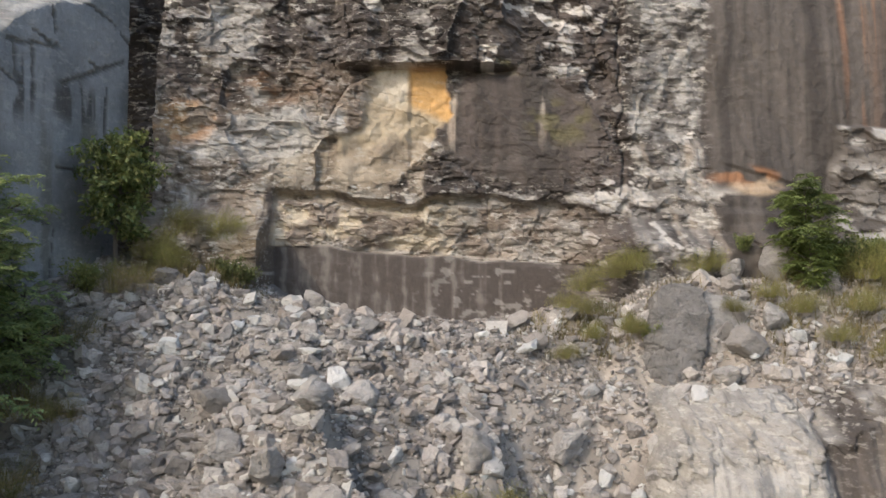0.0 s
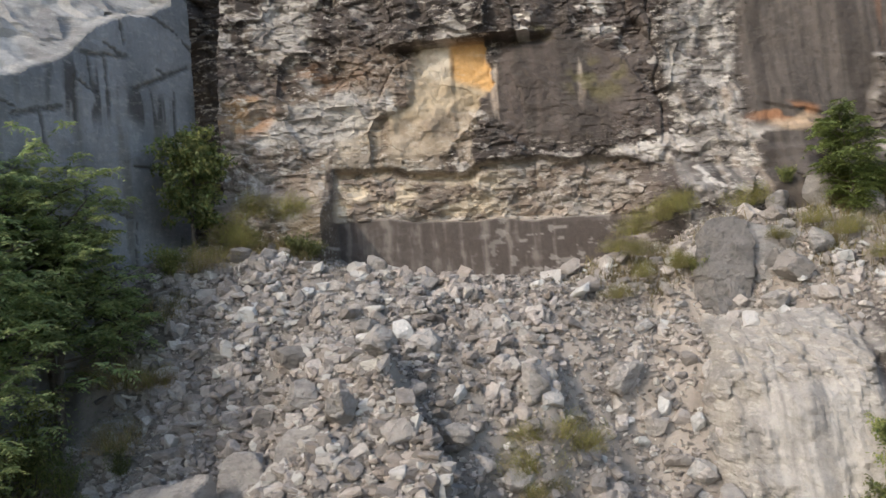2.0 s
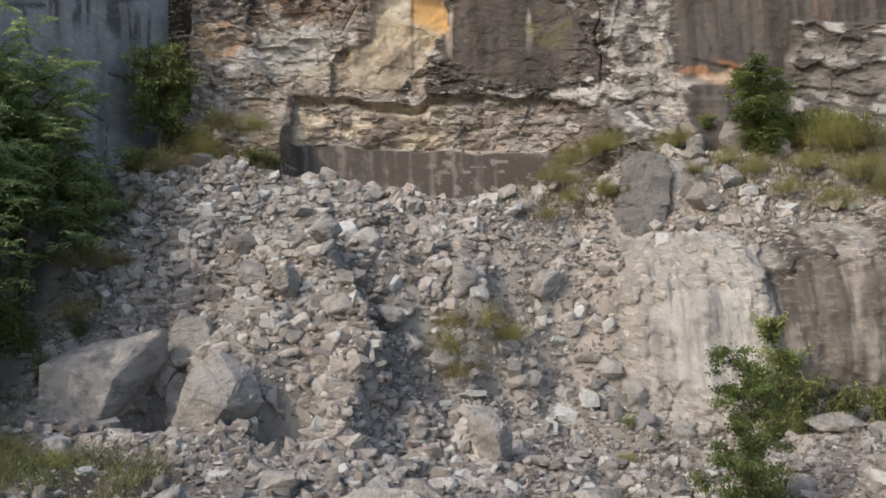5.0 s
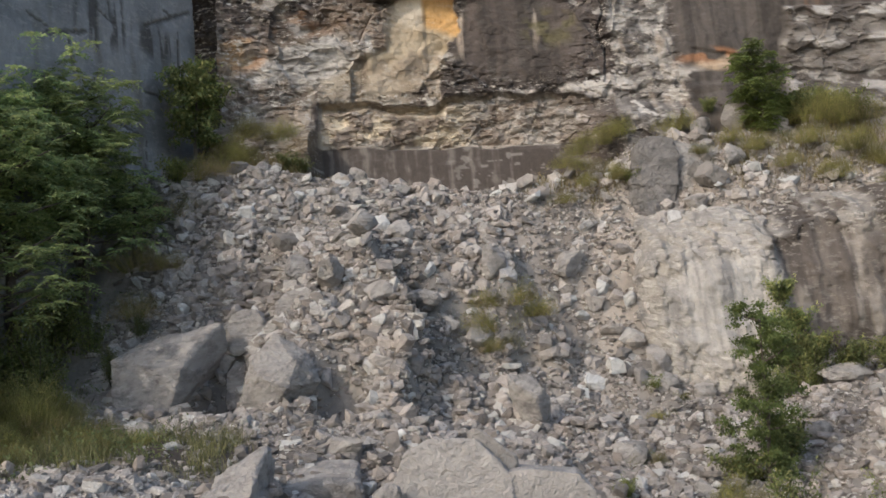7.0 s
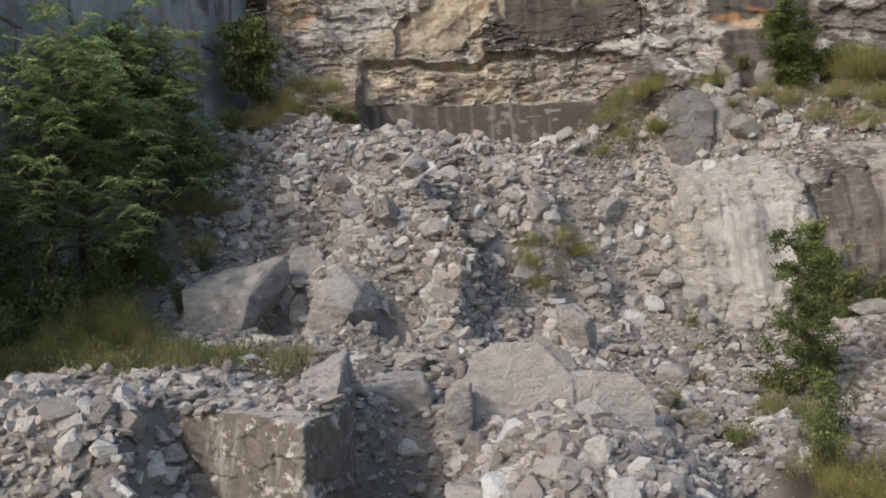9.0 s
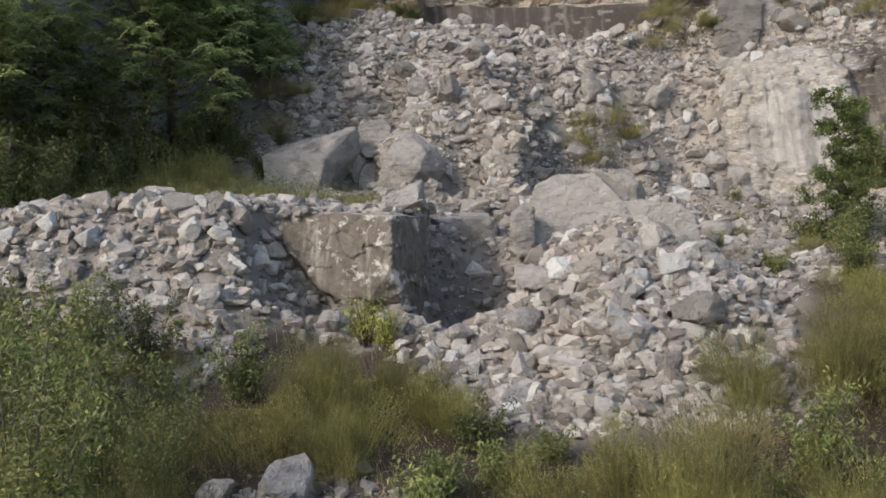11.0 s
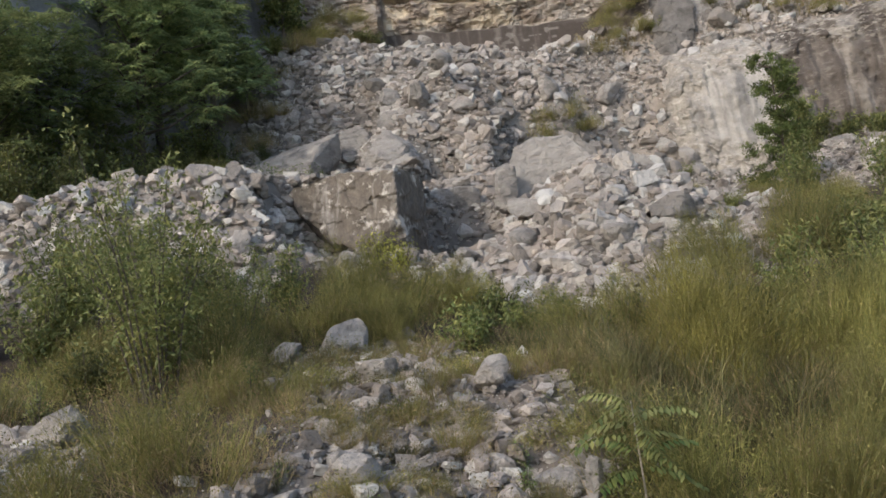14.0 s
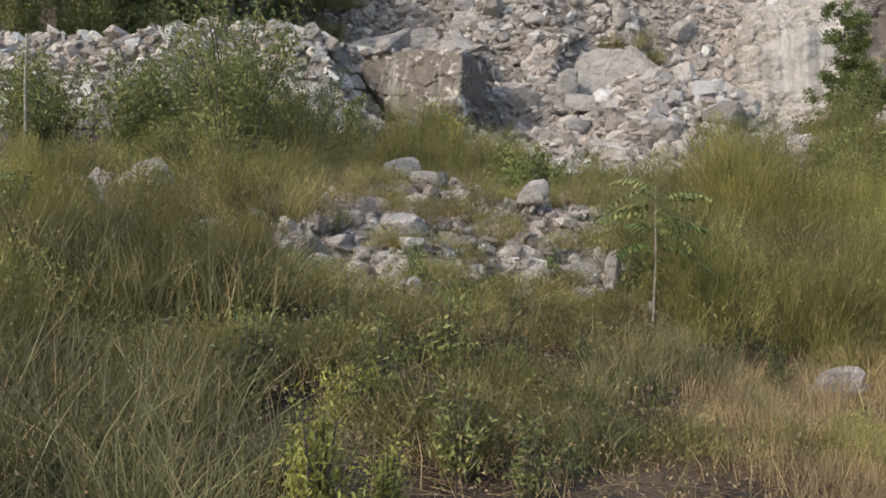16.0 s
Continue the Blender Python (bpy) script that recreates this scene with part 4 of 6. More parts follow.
# the slab behind the mound
hull_block("flat_boulder", [(-1.95, 14.2, 6.9), (-1.9, 14.0, 5.8), (-1.5, 14.25, 8.05), (-0.9, 14.35, 8.33), (0.2, 14.35, 8.25), (0.75, 14.3, 7.7), (1.0, 14.2, 7.3), (1.0, 13.95, 5.8), (0.0, 15.6, 8.0), (0.9, 15.7, 7.5), (1.0, 15.8, 5.9), (-1.7, 15.7, 7.4), (-1.6, 15.8, 5.9)], 6,
           "broad upright slab of smooth grey marble behind the rubble mound", "boulder", 0.016, 6, group="boulders", round_off=0.002, chips=0, material=M_SLAB)
hull_block("flat_boulder", [(0.8, 14.25, 7.45), (1.0, 14.1, 5.8), (1.5, 14.3, 7.48), (2.55, 14.35, 7.3), (2.95, 14.3, 6.9), (3.1, 14.2, 5.6), (0.9, 15.5, 7.4), (2.6, 15.6, 7.2), (2.9, 15.7, 5.8), (0.9, 15.7, 5.8)], 19,
           "low flat-topped grey slab leaning on the broad one", "boulder", 0.018, 6, group="boulders", round_off=0.002, chips=0, material=M_SLAB)
hull_block("flat_boulder", [(-0.15, 14.6, 7.5), (0.0, 14.5, 8.5), (0.35, 14.55, 8.45), (1.15, 14.7, 7.75), (1.2, 14.7, 7.3), (0.3, 15.4, 8.3), (1.2, 15.3, 7.5), (-0.1, 15.3, 7.6)], 16,
           "pale wedge of marble leaning behind the broad slab", "boulder", 0.03, 4, group="boulders", round_off=0.01, material=M_PALE, chips=1)
hull_block("boulder", [(-4.8, 15.3, 7.1), (-4.6, 15.4, 7.22), (-3.0, 15.4, 7.2), (-2.75, 15.6, 6.9), (-2.9, 15.7, 5.6), (-3.9, 15.4, 5.2), (-4.9, 15.4, 5.2), (-4.7, 17.4, 7.45), (-3.1, 17.4, 7.4), (-2.9, 17.6, 5.8), (-4.8, 17.6, 5.8)], 17,
           "grey boulder half in the shadow of the great block", "boulder", 0.035, 5, group="boulders", round_off=0.01, chips=3)
hull_block("boulder", [(-2.35, 13.5, 6.2), (-2.2, 13.4, 7.35), (-1.85, 13.6, 7.55), (-1.55, 13.5, 7.45), (-1.6, 13.4, 6.1), (-2.0, 13.2, 6.0), (-1.6, 14.1, 7.2), (-2.2, 14.1, 7.0), (-2.2, 14.1, 6.0), (-1.6, 14.1, 6.0)], 18,
           "narrow upright marble stone against the broad slab", "boulder", 0.03, 4, group="boulders", round_off=0.01, chips=2)
# three stones wedged above the two great boulders, and the dark one sunk between them
for k, (a, b, y0, z0, z1, tone) in enumerate(((-8.75, -7.3, 24.4, 10.2, 11.6, M_BOULDER), (-7.1, -5.2, 24.6, 10.6, 12.2, M_BOULDER), (-5.05, -4.2, 24.4, 10.5, 11.55, M_PALE), (-8.7, -7.8, 24.0, 8.2, 9.8, M_BOULDER))):
    w = b - a
    hull_block("boulder", [(a, y0, z0 + 0.1), (a + 0.1 * w, y0 + 0.1, z0 + 0.75 * (z1 - z0)), (a + 0.35 * w, y0 + 0.3, z1 - 0.05), (b - 0.25 * w, y0 + 0.3, z1), (b, y0 + 0.2, z1 - 0.35 * (z1 - z0)), (b - 0.1 * w, y0 - 0.1, z0), (a + 0.3 * w, y0 - 0.25, z0 - 0.2), (a + 0.2 * w, y0 + 1.1, z1 - 0.1), (b - 0.1 * w, y0 + 1.1, z1 - 0.2), (a + 0.2 * w, y0 + 1.1, z0 - 0.3), (b - 0.1 * w, y0 + 1.1, z0 - 0.3)], 40 + k,
               "angular marble boulder wedged above the two largest", "boulder", 0.035, 4, group="boulders", round_off=0.01, chips=3, material=tone)
hull_block("rock_buttress", [(6.85, 31.9, 14.4), (6.95, 31.8, 15.6), (7.35, 32.0, 17.5), (7.75, 32.2, 17.8), (9.0, 32.0, 17.6), (9.1, 31.5, 16.6), (8.9, 31.3, 15.4), (7.6, 31.0, 14.2), (8.7, 31.2, 14.6), (7.2, 34.2, 16.5), (9.2, 34.2, 17.2), (9.2, 33.6, 14.6), (7.2, 33.6, 14.4)], 9,
           "grey buttress of bare rock under the ledge", "rock", 0.055, 6, material=M_DARK, round_off=0.003, chips=2)
hull_block("rock_buttress", [(9.0, 31.9, 17.2), (9.2, 32.2, 17.45), (10.3, 32.4, 17.3), (11.4, 32.6, 16.9), (11.5, 32.2, 15.9), (10.2, 31.5, 15.4), (9.0, 31.5, 15.3), (9.1, 34.0, 17.0), (11.3, 34.0, 16.8), (11.3, 33.6, 15.5), (9.1, 33.6, 15.0)], 10,
           "pale broken rock beside the dark buttress", "rock", 0.06, 6, material=M_BOULDER, round_off=0.004, chips=3)
# sawn slabs stood on end, side by side
def upright_slab(x, y, width, thick, height, lean, seed):
    bm = bmesh.new()
    bmesh.ops.create_cube(bm, size=1)
    r = np.random.RandomState(seed)
    for v in bm.verts:
        v.co.x, v.co.y, v.co.z = v.co.x * width, v.co.y * thick, v.co.z * height
        v.co.z += r.uniform(-0.05, 0.05)
    bmesh.ops.bevel(bm, geom=list(bm.edges), offset=0.012, segments=2, affect="EDGES")
    me = bpy.data.meshes.new("sawn_stone")
    bm.to_mesh(me)
    bm.free()
    me.materials.append(M_SAWN)
    ob = new("sawn_stone", me)
    ob.matrix_basis = pose(x, y, float(land(x, y)) + height / 2 - 0.15, lean, 0, r.uniform(-4, 4))
    return tagged(ob, "pale sawn marble stone standing on end", "stone", "sawn stones")


for k in range(4):
    upright_slab(9.95 + 0.93 * k, 11.0 + 0.05 * k, 0.9, 0.28, 2.2 + 0.06 * (k % 2), -4, 700 + k)

SINGLES = [  # x, y, width, depth, height, turn
    (3.83, 29.6, 1.5, 1.2, 1.3, 30), (-5.1, 25.4, 1.5, 1.1, 1.3, 70), (-6.4, 26.3, 1.2, 1.0, 1.0, 20), (-3.9, 26.6, 1.3, 1.1, 1.2, 45), (-2.6, 28.4, 1.1, 0.9, 1.0, 10), (-4.6, 28.9, 1.1, 0.8, 0.9, 80), (0.9, 27.6, 1.1, 1.0, 1.5, 0), (-6.9, 28.0, 1.5, 1.0, 1.0, 20),
    (-4.7, 32.1, 0.9, 0.7, 0.9, 0), (-9.2, 31.4, 0.5, 0.5, 0.6, 0), (-10.0, 32.4, 1.3, 0.9, 0.8, 15), (-8.9, 32.0, 0.7, 0.6, 0.7, 50), (-9.4, 25.2, 1.0, 0.8, 0.8, 0), 
    (-3.2, 24.8, 1.2, 1.0, 0.8, 0), (1.8, 22.3, 1.4, 1.2, 1.95, 10), (-1.5, 26.2, 1.0, 1.0, 0.9, 0),
    (0.1, 26.3, 1.3, 0.9, 0.9, 60), (4.6, 20.8, 1.5, 1.0, 0.9, 0), (1.4, 16.9, 1.1, 0.8, 1.0, 0), 
    (-3.6, 18.2, 1.1, 0.9, 0.8, 0), (-9.6, 18.8, 0.9, 0.7, 0.8, 0), (-12.4, 19.7, 0.7, 0.6, 0.9, 0),
    (-6.9, 9.7, 1.0, 0.9, 0.95, 0), (-6.3, 8.6, 0.6, 0.6, 0.6, 0), (-1.3, 9.2, 1.5, 0.9, 0.7, 5), (0.2, 8.8, 1.2, 0.8, 0.7, 0),
    (-1.8, 7.7, 1.0, 0.8, 0.7, 0), (2.7, 12.2, 1.0, 0.9, 0.9, 0), (1.7, 7.0, 1.2, 0.9, 0.8, 20), (-3.3, 7.8, 0.8, 0.7, 0.6, 0),
    (0.4, 6.4, 1.0, 0.8, 0.7, 0), (1.1, 9.2, 0.6, 0.5, 0.9, 0), (-5.45, 1.6, 1.0, 0.85, 0.85, 30), (-6.5, 1.5, 0.6, 0.5, 0.5, 0),
    (-4.35, -4.9, 0.6, 0.5, 0.45, 0), (-2.8, -3.9, 0.34, 0.3, 0.34, 0), (-2.2, -4.2, 0.8, 0.5, 0.3, 10), (-1.8, -4.4, 0.25, 0.3, 0.6, 0),
    (-2.8, -2.0, 0.5, 0.4, 0.5, 0), (-4.4, -1.6, 0.7, 0.5, 0.45, 0), (-8.2, -3.4, 0.95, 0.7, 0.55, 0), (0.36, -6.0, 0.6, 0.45, 0.42, 25),
    (10.64, 33.9, 1.0, 0.9, 1.0, 0), (12.16, 33.6, 1.4, 1.0, 1.7, 15), (13.6, 33.2, 1.4, 1.0, 1.0, 0), (10.6, 32.7, 0.6, 0.5, 0.5, 0),
    (10.3, 31.3, 1.7, 1.1, 1.3, 20), (11.5, 31.9, 1.5, 1.0, 1.1, 70), (9.5, 30.7, 1.1, 0.9, 0.8, 0), (7.6, 19.5, 0.8, 0.6, 0.6, 0), (6.9, 27.6, 1.3, 1.0, 1.3, 20), (7.3, 28.2, 1.2, 1.0, 1.2, 70), (6.2, 28.4, 0.9, 0.8, 0.8, 0), (7.0, 26.6, 1.0, 0.8, 0.8, 40), (8.2, 26.4, 0.9, 0.7, 0.7, 0), (5.4, 27.2, 0.8, 0.7, 0.6, 0), (12.8, 24.6, 2.2, 1.2, 0.8, 10), (10.5, 21.5, 1.0, 0.8, 0.7, 0),
]
for i, (x, y, w, d, h, a) in enumerate(SINGLES):
    kind = "pale" if i % 3 else "grey"
    where = "on the scree" if y > 20 else ("in the rubble" if y > 6 else "among grass and broom")
    boulder(x, y, (w, d, h), 100 + i, f"{kind} angular marble boulder lying {where}", a, level=4 if max(w, h) > 1.0 else 3, material=M_PALE if i % 3 == 1 and y > 3 else None)


# ---- rubble ----
def shard(seed, corners=8, cuts=3):
    """An angular stone: a skewed box, some of its corners broken off."""
    r = np.random.RandomState(seed)
    pts = np.array([(x, y, z) for x in (-1, 1) for y in (-1, 1) for z in (-1, 1)], float) * 0.62
    pts = (pts + r.uniform(-0.24, 0.24, (8, 3)))[r.permutation(8)[:corners]]
    out = list(pts[cuts:])
    for p in pts[:cuts]:
        for axis in range(3):
            q = p.copy()
            q[axis] *= r.uniform(0.15, 0.7)
            out.append(q)
    bm = bmesh.new()
    vs = [bm.verts.new(p) for p in out]
    res = bmesh.ops.convex_hull(bm, input=vs)
    bmesh.ops.delete(bm, geom=[g for g in res["geom_interior"] if isinstance(g, bmesh.types.BMVert)], context="VERTS")
    bm.verts.index_update()
    v = np.array([q.co[:] for q in bm.verts])
    f = np.array([[q.index for q in p.verts] for p in bm.faces if len(p.verts) == 3])
    bm.free()
    return v * 0.58, f


SHARDS = [shard(500 + i, 8, 4 + i % 4) for i in range(20)]
CHIPS = [shard(600 + i, 6, 0) for i in range(8)]
rng = np.random.RandomState(7)


def turns(n, r):
    """Rotations: any heading, most stones lying on their flat side, some tumbled."""
    a, b = r.uniform(0, 2 * math.pi, n), r.uniform(0, 2 * math.pi, n)
    tilt = np.where(r.uniform(0, 1, n) < 0.3, r.uniform(0, math.pi, n), np.abs(r.normal(size=n)) * 0.42)
    ca, sa, zero, one = np.cos(a), np.sin(a), np.zeros(n), np.ones(n)
    yaw = np.stack([np.stack([ca, -sa, zero], -1), np.stack([sa, ca, zero], -1), np.stack([zero, zero, one], -1)], -2)
    k = np.stack([np.cos(b), np.sin(b), zero], -1)
    K = np.stack([np.stack([zero, zero, k[:, 1]], -1), np.stack([zero, zero, -k[:, 0]], -1), np.stack([-k[:, 1], k[:, 0], zero], -1)], -2)
    lean = np.eye(3)[None] + np.sin(tilt)[:, None, None] * K + (1 - np.cos(tilt))[:, None, None] * (K @ K)
    return lean @ yaw


def rubble(name, spots, sizes, label, r, shapes=None, base_z=ground_z):
    """Many stones in one mesh: spots (n, 2), sizes (n,)."""
    shapes = shapes or SHARDS
    n = len(spots)
    z = base_z(spots[:, 0], spots[:, 1]) + sizes * r.uniform(-0.05, 0.28, n)
    rot = turns(n, r)
    flat = np.stack([r.uniform(0.9, 1.4, n), r.uniform(0.55, 1.0, n), r.uniform(0.3, 0.8, n)], -1)
    pick = r.randint(0, len(shapes), n)
    allv, allf, base = [], [], 0
    for k, (v, f) in enumerate(shapes):
        idx = np.nonzero(pick == k)[0]
        if not len(idx):
            continue
        p = v[None] * (flat[idx] * sizes[idx, None])[:, None, :]
        p = np.einsum("nij,nkj->nki", rot[idx], p)
        p = p + np.stack([spots[idx, 0], spots[idx, 1], z[idx]], -1)[:, None, :]
        allv.append(p.reshape(-1, 3))
        allf.append((f[None] + (np.arange(len(idx)) * len(v))[:, None, None] + base).reshape(-1, 3))
        base += len(idx) * len(v)
    ob = new(name, mesh_from(name, np.vstack(allv), np.vstack(allf), M_STONE, False))
    return tagged(ob, label, "rubble", kind="stuff")


SHARD_MESHES = [mesh_from("stone", v, f, M_PIECE, False) for v, f in SHARDS]


def heap(spots, sizes, label, r):
    """A heap whose larger stones are pieces of their own."""
    root = new("rubble_heap")
    mid = spots.mean(0)
    base = float(land(*mid))
    root.matrix_basis = Matrix.Translation((*mid, base))
    z = ground_z(spots[:, 0], spots[:, 1]) + sizes * r.uniform(0.02, 0.3, len(sizes))
    for k in range(len(sizes)):
        m = pose(spots[k, 0] - mid[0], spots[k, 1] - mid[1], z[k] - base - 0.08 * sizes[k], r.normal() * 28, r.normal() * 28, r.uniform(0, 360))
        part("stone", SHARD_MESHES[r.randint(len(SHARD_MESHES))], root, at=m @ Matrix.Diagonal((sizes[k], sizes[k] * r.uniform(0.55, 1), sizes[k] * r.uniform(0.35, 0.85), 1)))
    return tagged(root, label, "rubble heap", "rubble heaps")


def scatter(n, x0, x1, y0, y1, lo, hi, power, keep, r):
    """n stones in a rectangle where keep(x, y) lets them lie; sizes from lo to hi, mostly small."""
    p = np.stack([r.uniform(x0, x1, n), r.uniform(y0, y1, n)], -1)
    s = lo + (hi - lo) * r.uniform(0, 1, n) ** power
    k = r.uniform(0, 1, n) < keep(p[:, 0], p[:, 1])
    return p[k], s[k]


def clear(x, y):
    """0 on the bare rock face and in the hollow beside the great block, 1 elsewhere."""
    d = y - (28.0 - 0.30 * (x - 8.0))
    face = ramp(x, 6.6, 7.4) * ramp(d, -0.9, -0.5) * (1 - ramp(d, 0.5, 0.9))
    shade = blob(x, y, -8.4, 22.7, 1.0, 1.6, 0.2) + blob(x, y, -4.3, 22.0, 0.85, 1.1, 0.2)
    return (1 - face) * (1 - 0.95 * np.clip(shade, 0, 1)) * (1 - 0.93 * blob(x, y, -3.35, 11.9, 1.35, 2.7, 0.25))


def coarse(x, y):
    """The stream of coarse stones down the scree, thicker in some places."""
    return clear(x, y) * stony(x, y) * (1 - ramp(x + 0.15 * (y - 27), 1.0, 2.6)) * (0.25 + 0.75 * ramp(fbm(x * 0.6, y * 0.6, 0, 3, 45), -0.4, 0.4))


def patchy(x, y):
    return clear(x, y) * stony(x, y) * (0.45 + 0.55 * ramp(fbm(x * 0.7, y * 0.7, 0, 3, 46), -0.3, 0.5))


rubble("scree_rubble", *scatter(17000, -13.5, 2.5, 20, 33.0, 0.12, 0.7, 4.2, coarse, rng), "coarse grey marble scree below the cliff", rng)
rubble("scree_gravel", *scatter(52000, -14, 17, 12.5, 35.5, 0.05, 0.26, 1.8, lambda x, y: stony(x, y) * (0.35 + 0.65 * clear(x, y)), rng), "fine pale gravel and chips on the slope", rng, CHIPS)
rubble("slope_stones", *scatter(9000, 0.5, 17, 25.5, 34.2, 0.08, 0.3, 2.4, patchy, rng), "pinkish broken stones on the upper slope", rng)
rubble("bank_rubble", *scatter(11000, -22, -4, 5.0, 15, 0.07, 0.5, 3.0, lambda x, y: stony(x, y) * clear(x, y), rng), "sharp broken marble on the bank", rng)
rubble("mound_rubble", *scatter(11000, -4.2, 4.4, 4.6, 14, 0.05, 0.5, 2.4, lambda x, y: stony(x, y) * clear(x, y), rng), "heap of pale broken marble", rng)
rubble("bench_rubble", *scatter(10000, -8.5, 20, 11.5, 25, 0.06, 0.6, 3.2, patchy, rng), "loose rubble on the level bench", rng)
rubble("near_rubble", *scatter(12000, -10.5, -0.5, -8, 3, 0.04, 0.36, 3.2, stony, rng), "pale stones among the grass", rng)

def no_pit(x, y):
    return stony(x, y) * clear(x, y) * (1 - blob(x, y, -6.2, 11.8, 2.1, 2.4, 0.1))


def stained_top(x, y):
    return 7.38 + 0.04 * (y - 10.5) + 0.0 * x


rubble("block_rubble", *scatter(420, -8.0, -4.4, 10.7, 14.0, 0.08, 0.5, 2.2, lambda x, y: ramp(y + 0.45 * x, 6.3, 7.4), rng), "broken stones lying on top of the great block", rng, base_z=stained_top)
heap(*scatter(400, -4.0, 0.2, 4.8, 13.2, 0.17, 0.9, 3.4, no_pit, rng), "heap of pale angular marble stones beside the great block", rng)
heap(*scatter(400, 0.2, 4.0, 4.8, 13.2, 0.17, 0.85, 3.4, no_pit, rng), "heap of pale angular marble stones below the slab", rng)
heap(*scatter(300, -19, -11.5, 6.2, 12.5, 0.2, 0.85, 2.6, no_pit, rng), "bank of sharp broken marble stones near the trees", rng)
heap(*scatter(300, -11.5, -8.2, 6.2, 12.5, 0.2, 0.85, 2.6, no_pit, rng), "bank of sharp broken marble stones", rng)
heap(*scatter(170, -14.5, -9.5, 19.5, 31, 0.25, 0.7, 3.0, stony, rng), "shaded angular marble stones beside the trees", rng)
heap(*scatter(330, -9.5, -3.4, 22, 31.8, 0.3, 0.95, 3.4, coarse, rng), "scree of coarse angular marble stones", rng)
heap(*scatter(330, -3.4, 2.0, 22, 31.8, 0.3, 0.95, 3.4, coarse, rng), "scree of coarse angular marble stones by the gully", rng)
heap(*scatter(480, 1.0, 7.5, 25.8, 33.6, 0.28, 1.0, 2.6, patchy, rng), "pinkish broken stones strewn over the upper slope", rng)
heap(*scatter(420, 7.5, 16, 28.6, 33.6, 0.26, 0.95, 2.8, patchy, rng), "pale broken stones above the rock face", rng)
heap(*scatter(260, -3.5, 9, 13, 24, 0.3, 0.8, 2.0, stony, rng), "scattered angular stones on the bench", rng)
rubble("hollow_stones", *scatter(420, -5.8, -3.8, -7.0, -4.8, 0.05, 0.34, 2.2, lambda x, y: blob(x, y, -4.8, -5.9, 0.8, 1.0, 0.4), rng), "grey stones lying in a small hollow", rng)
rubble("near_gravel", *scatter(26000, -10.5, -0.5, -8, 3, 0.02, 0.10, 2.0, lambda x, y: stony(x, y) * 0.9 + 0.06, rng), "small chips and gravel on bare earth", rng, CHIPS)


# ---- plants ----
def tube(points, radii, sides=6):
    """A tapered stem through points."""
    pts = np.asarray(points, float)
    n = len(pts)
    d = np.gradient(pts, axis=0)
    d /= np.linalg.norm(d, axis=1)[:, None] + 1e-9
    a = np.cross(d, (0.31, 0.77, 0.2))
    a /= np.linalg.norm(a, axis=1)[:, None] + 1e-9
    b = np.cross(d, a)
    ang = np.arange(sides) * 2 * math.pi / sides
    ring = pts[:, None] + np.asarray(radii)[:, None, None] * (np.cos(ang)[None, :, None] * a[:, None] + np.sin(ang)[None, :, None] * b[:, None])
    i = np.arange(n - 1)[:, None] * sides
    j = np.arange(sides)[None]
    k = (j + 1) % sides
    f = np.stack([i + j, i + k, i + sides + k, i + sides + j], -1).reshape(-1, 4)
    return ring.reshape(-1, 3), f


def joined(pieces):
    vs, fs, base = [], [], 0
    for v, f in pieces:
        vs.append(v)
        fs.append(np.asarray(f) + base)
        base += len(v)
    return np.vstack(vs), np.vstack(fs)


def leaves(centres, length, width, r, droop=0.3):
    """A folded four-sided leaf at each centre."""
    n = len(centres)
    d = r.normal(size=(n, 3))
    d[:, 2] -= droop
    d /= np.linalg.norm(d, axis=1)[:, None]
    up = r.normal(size=(n, 3)) * 0.6 + np.array([0, 0, 1.0])
    s = np.cross(d, up)
    s /= np.linalg.norm(s, axis=1)[:, None] + 1e-9
    nrm = np.cross(s, d)
    L = (length * r.uniform(0.6, 1.25, n))[:, None]
    W = (width * r.uniform(0.6, 1.25, n))[:, None]
    p = np.stack([centres, centres + d * L * 0.5 + s * W * 0.5 + nrm * W * 0.2, centres + d * L, centres + d * L * 0.5 - s * W * 0.5 + nrm * W * 0.2], 1)
    return p.reshape(-1, 3), np.arange(n * 4).reshape(-1, 4)


def blades(roots, tips, width, r, bend=0.15, segments=3):
    """Thin stems from roots to tips, bowed, as narrow ribbons."""
    n = len(roots)
    t = np.linspace(0, 1, segments + 1)[None, :, None]
    d = tips - roots
    bow = r.normal(size=(n, 3)) * np.linalg.norm(d, axis=1)[:, None] * bend
    bow[:, 2] = 0
    mid = roots[:, None] + d[:, None] * t + bow[:, None] * (t * t)
    mid[:, :, 2] -= (np.linalg.norm(bow, axis=1)[:, None] * t[:, :, 0] ** 2) * 0.4
    side = np.cross(d, r.normal(size=(n, 3)))
    side /= np.linalg.norm(side, axis=1)[:, None] + 1e-9
    w = (width * r.uniform(0.6, 1.4, n))[:, None, None] * (1 - 0.85 * t ** 1.5)
    a, b = mid - side[:, None] * w / 2, mid + side[:, None] * w / 2
    v = np.stack([a, b], 2).reshape(-1, 3)
    base = (np.arange(n) * (segments + 1) * 2)[:, None]
    k = (np.arange(segments) * 2)[None]
    f = np.stack([base + k, base + k + 1, base + k + 3, base + k + 2], -1).reshape(-1, 4)
    return v, f


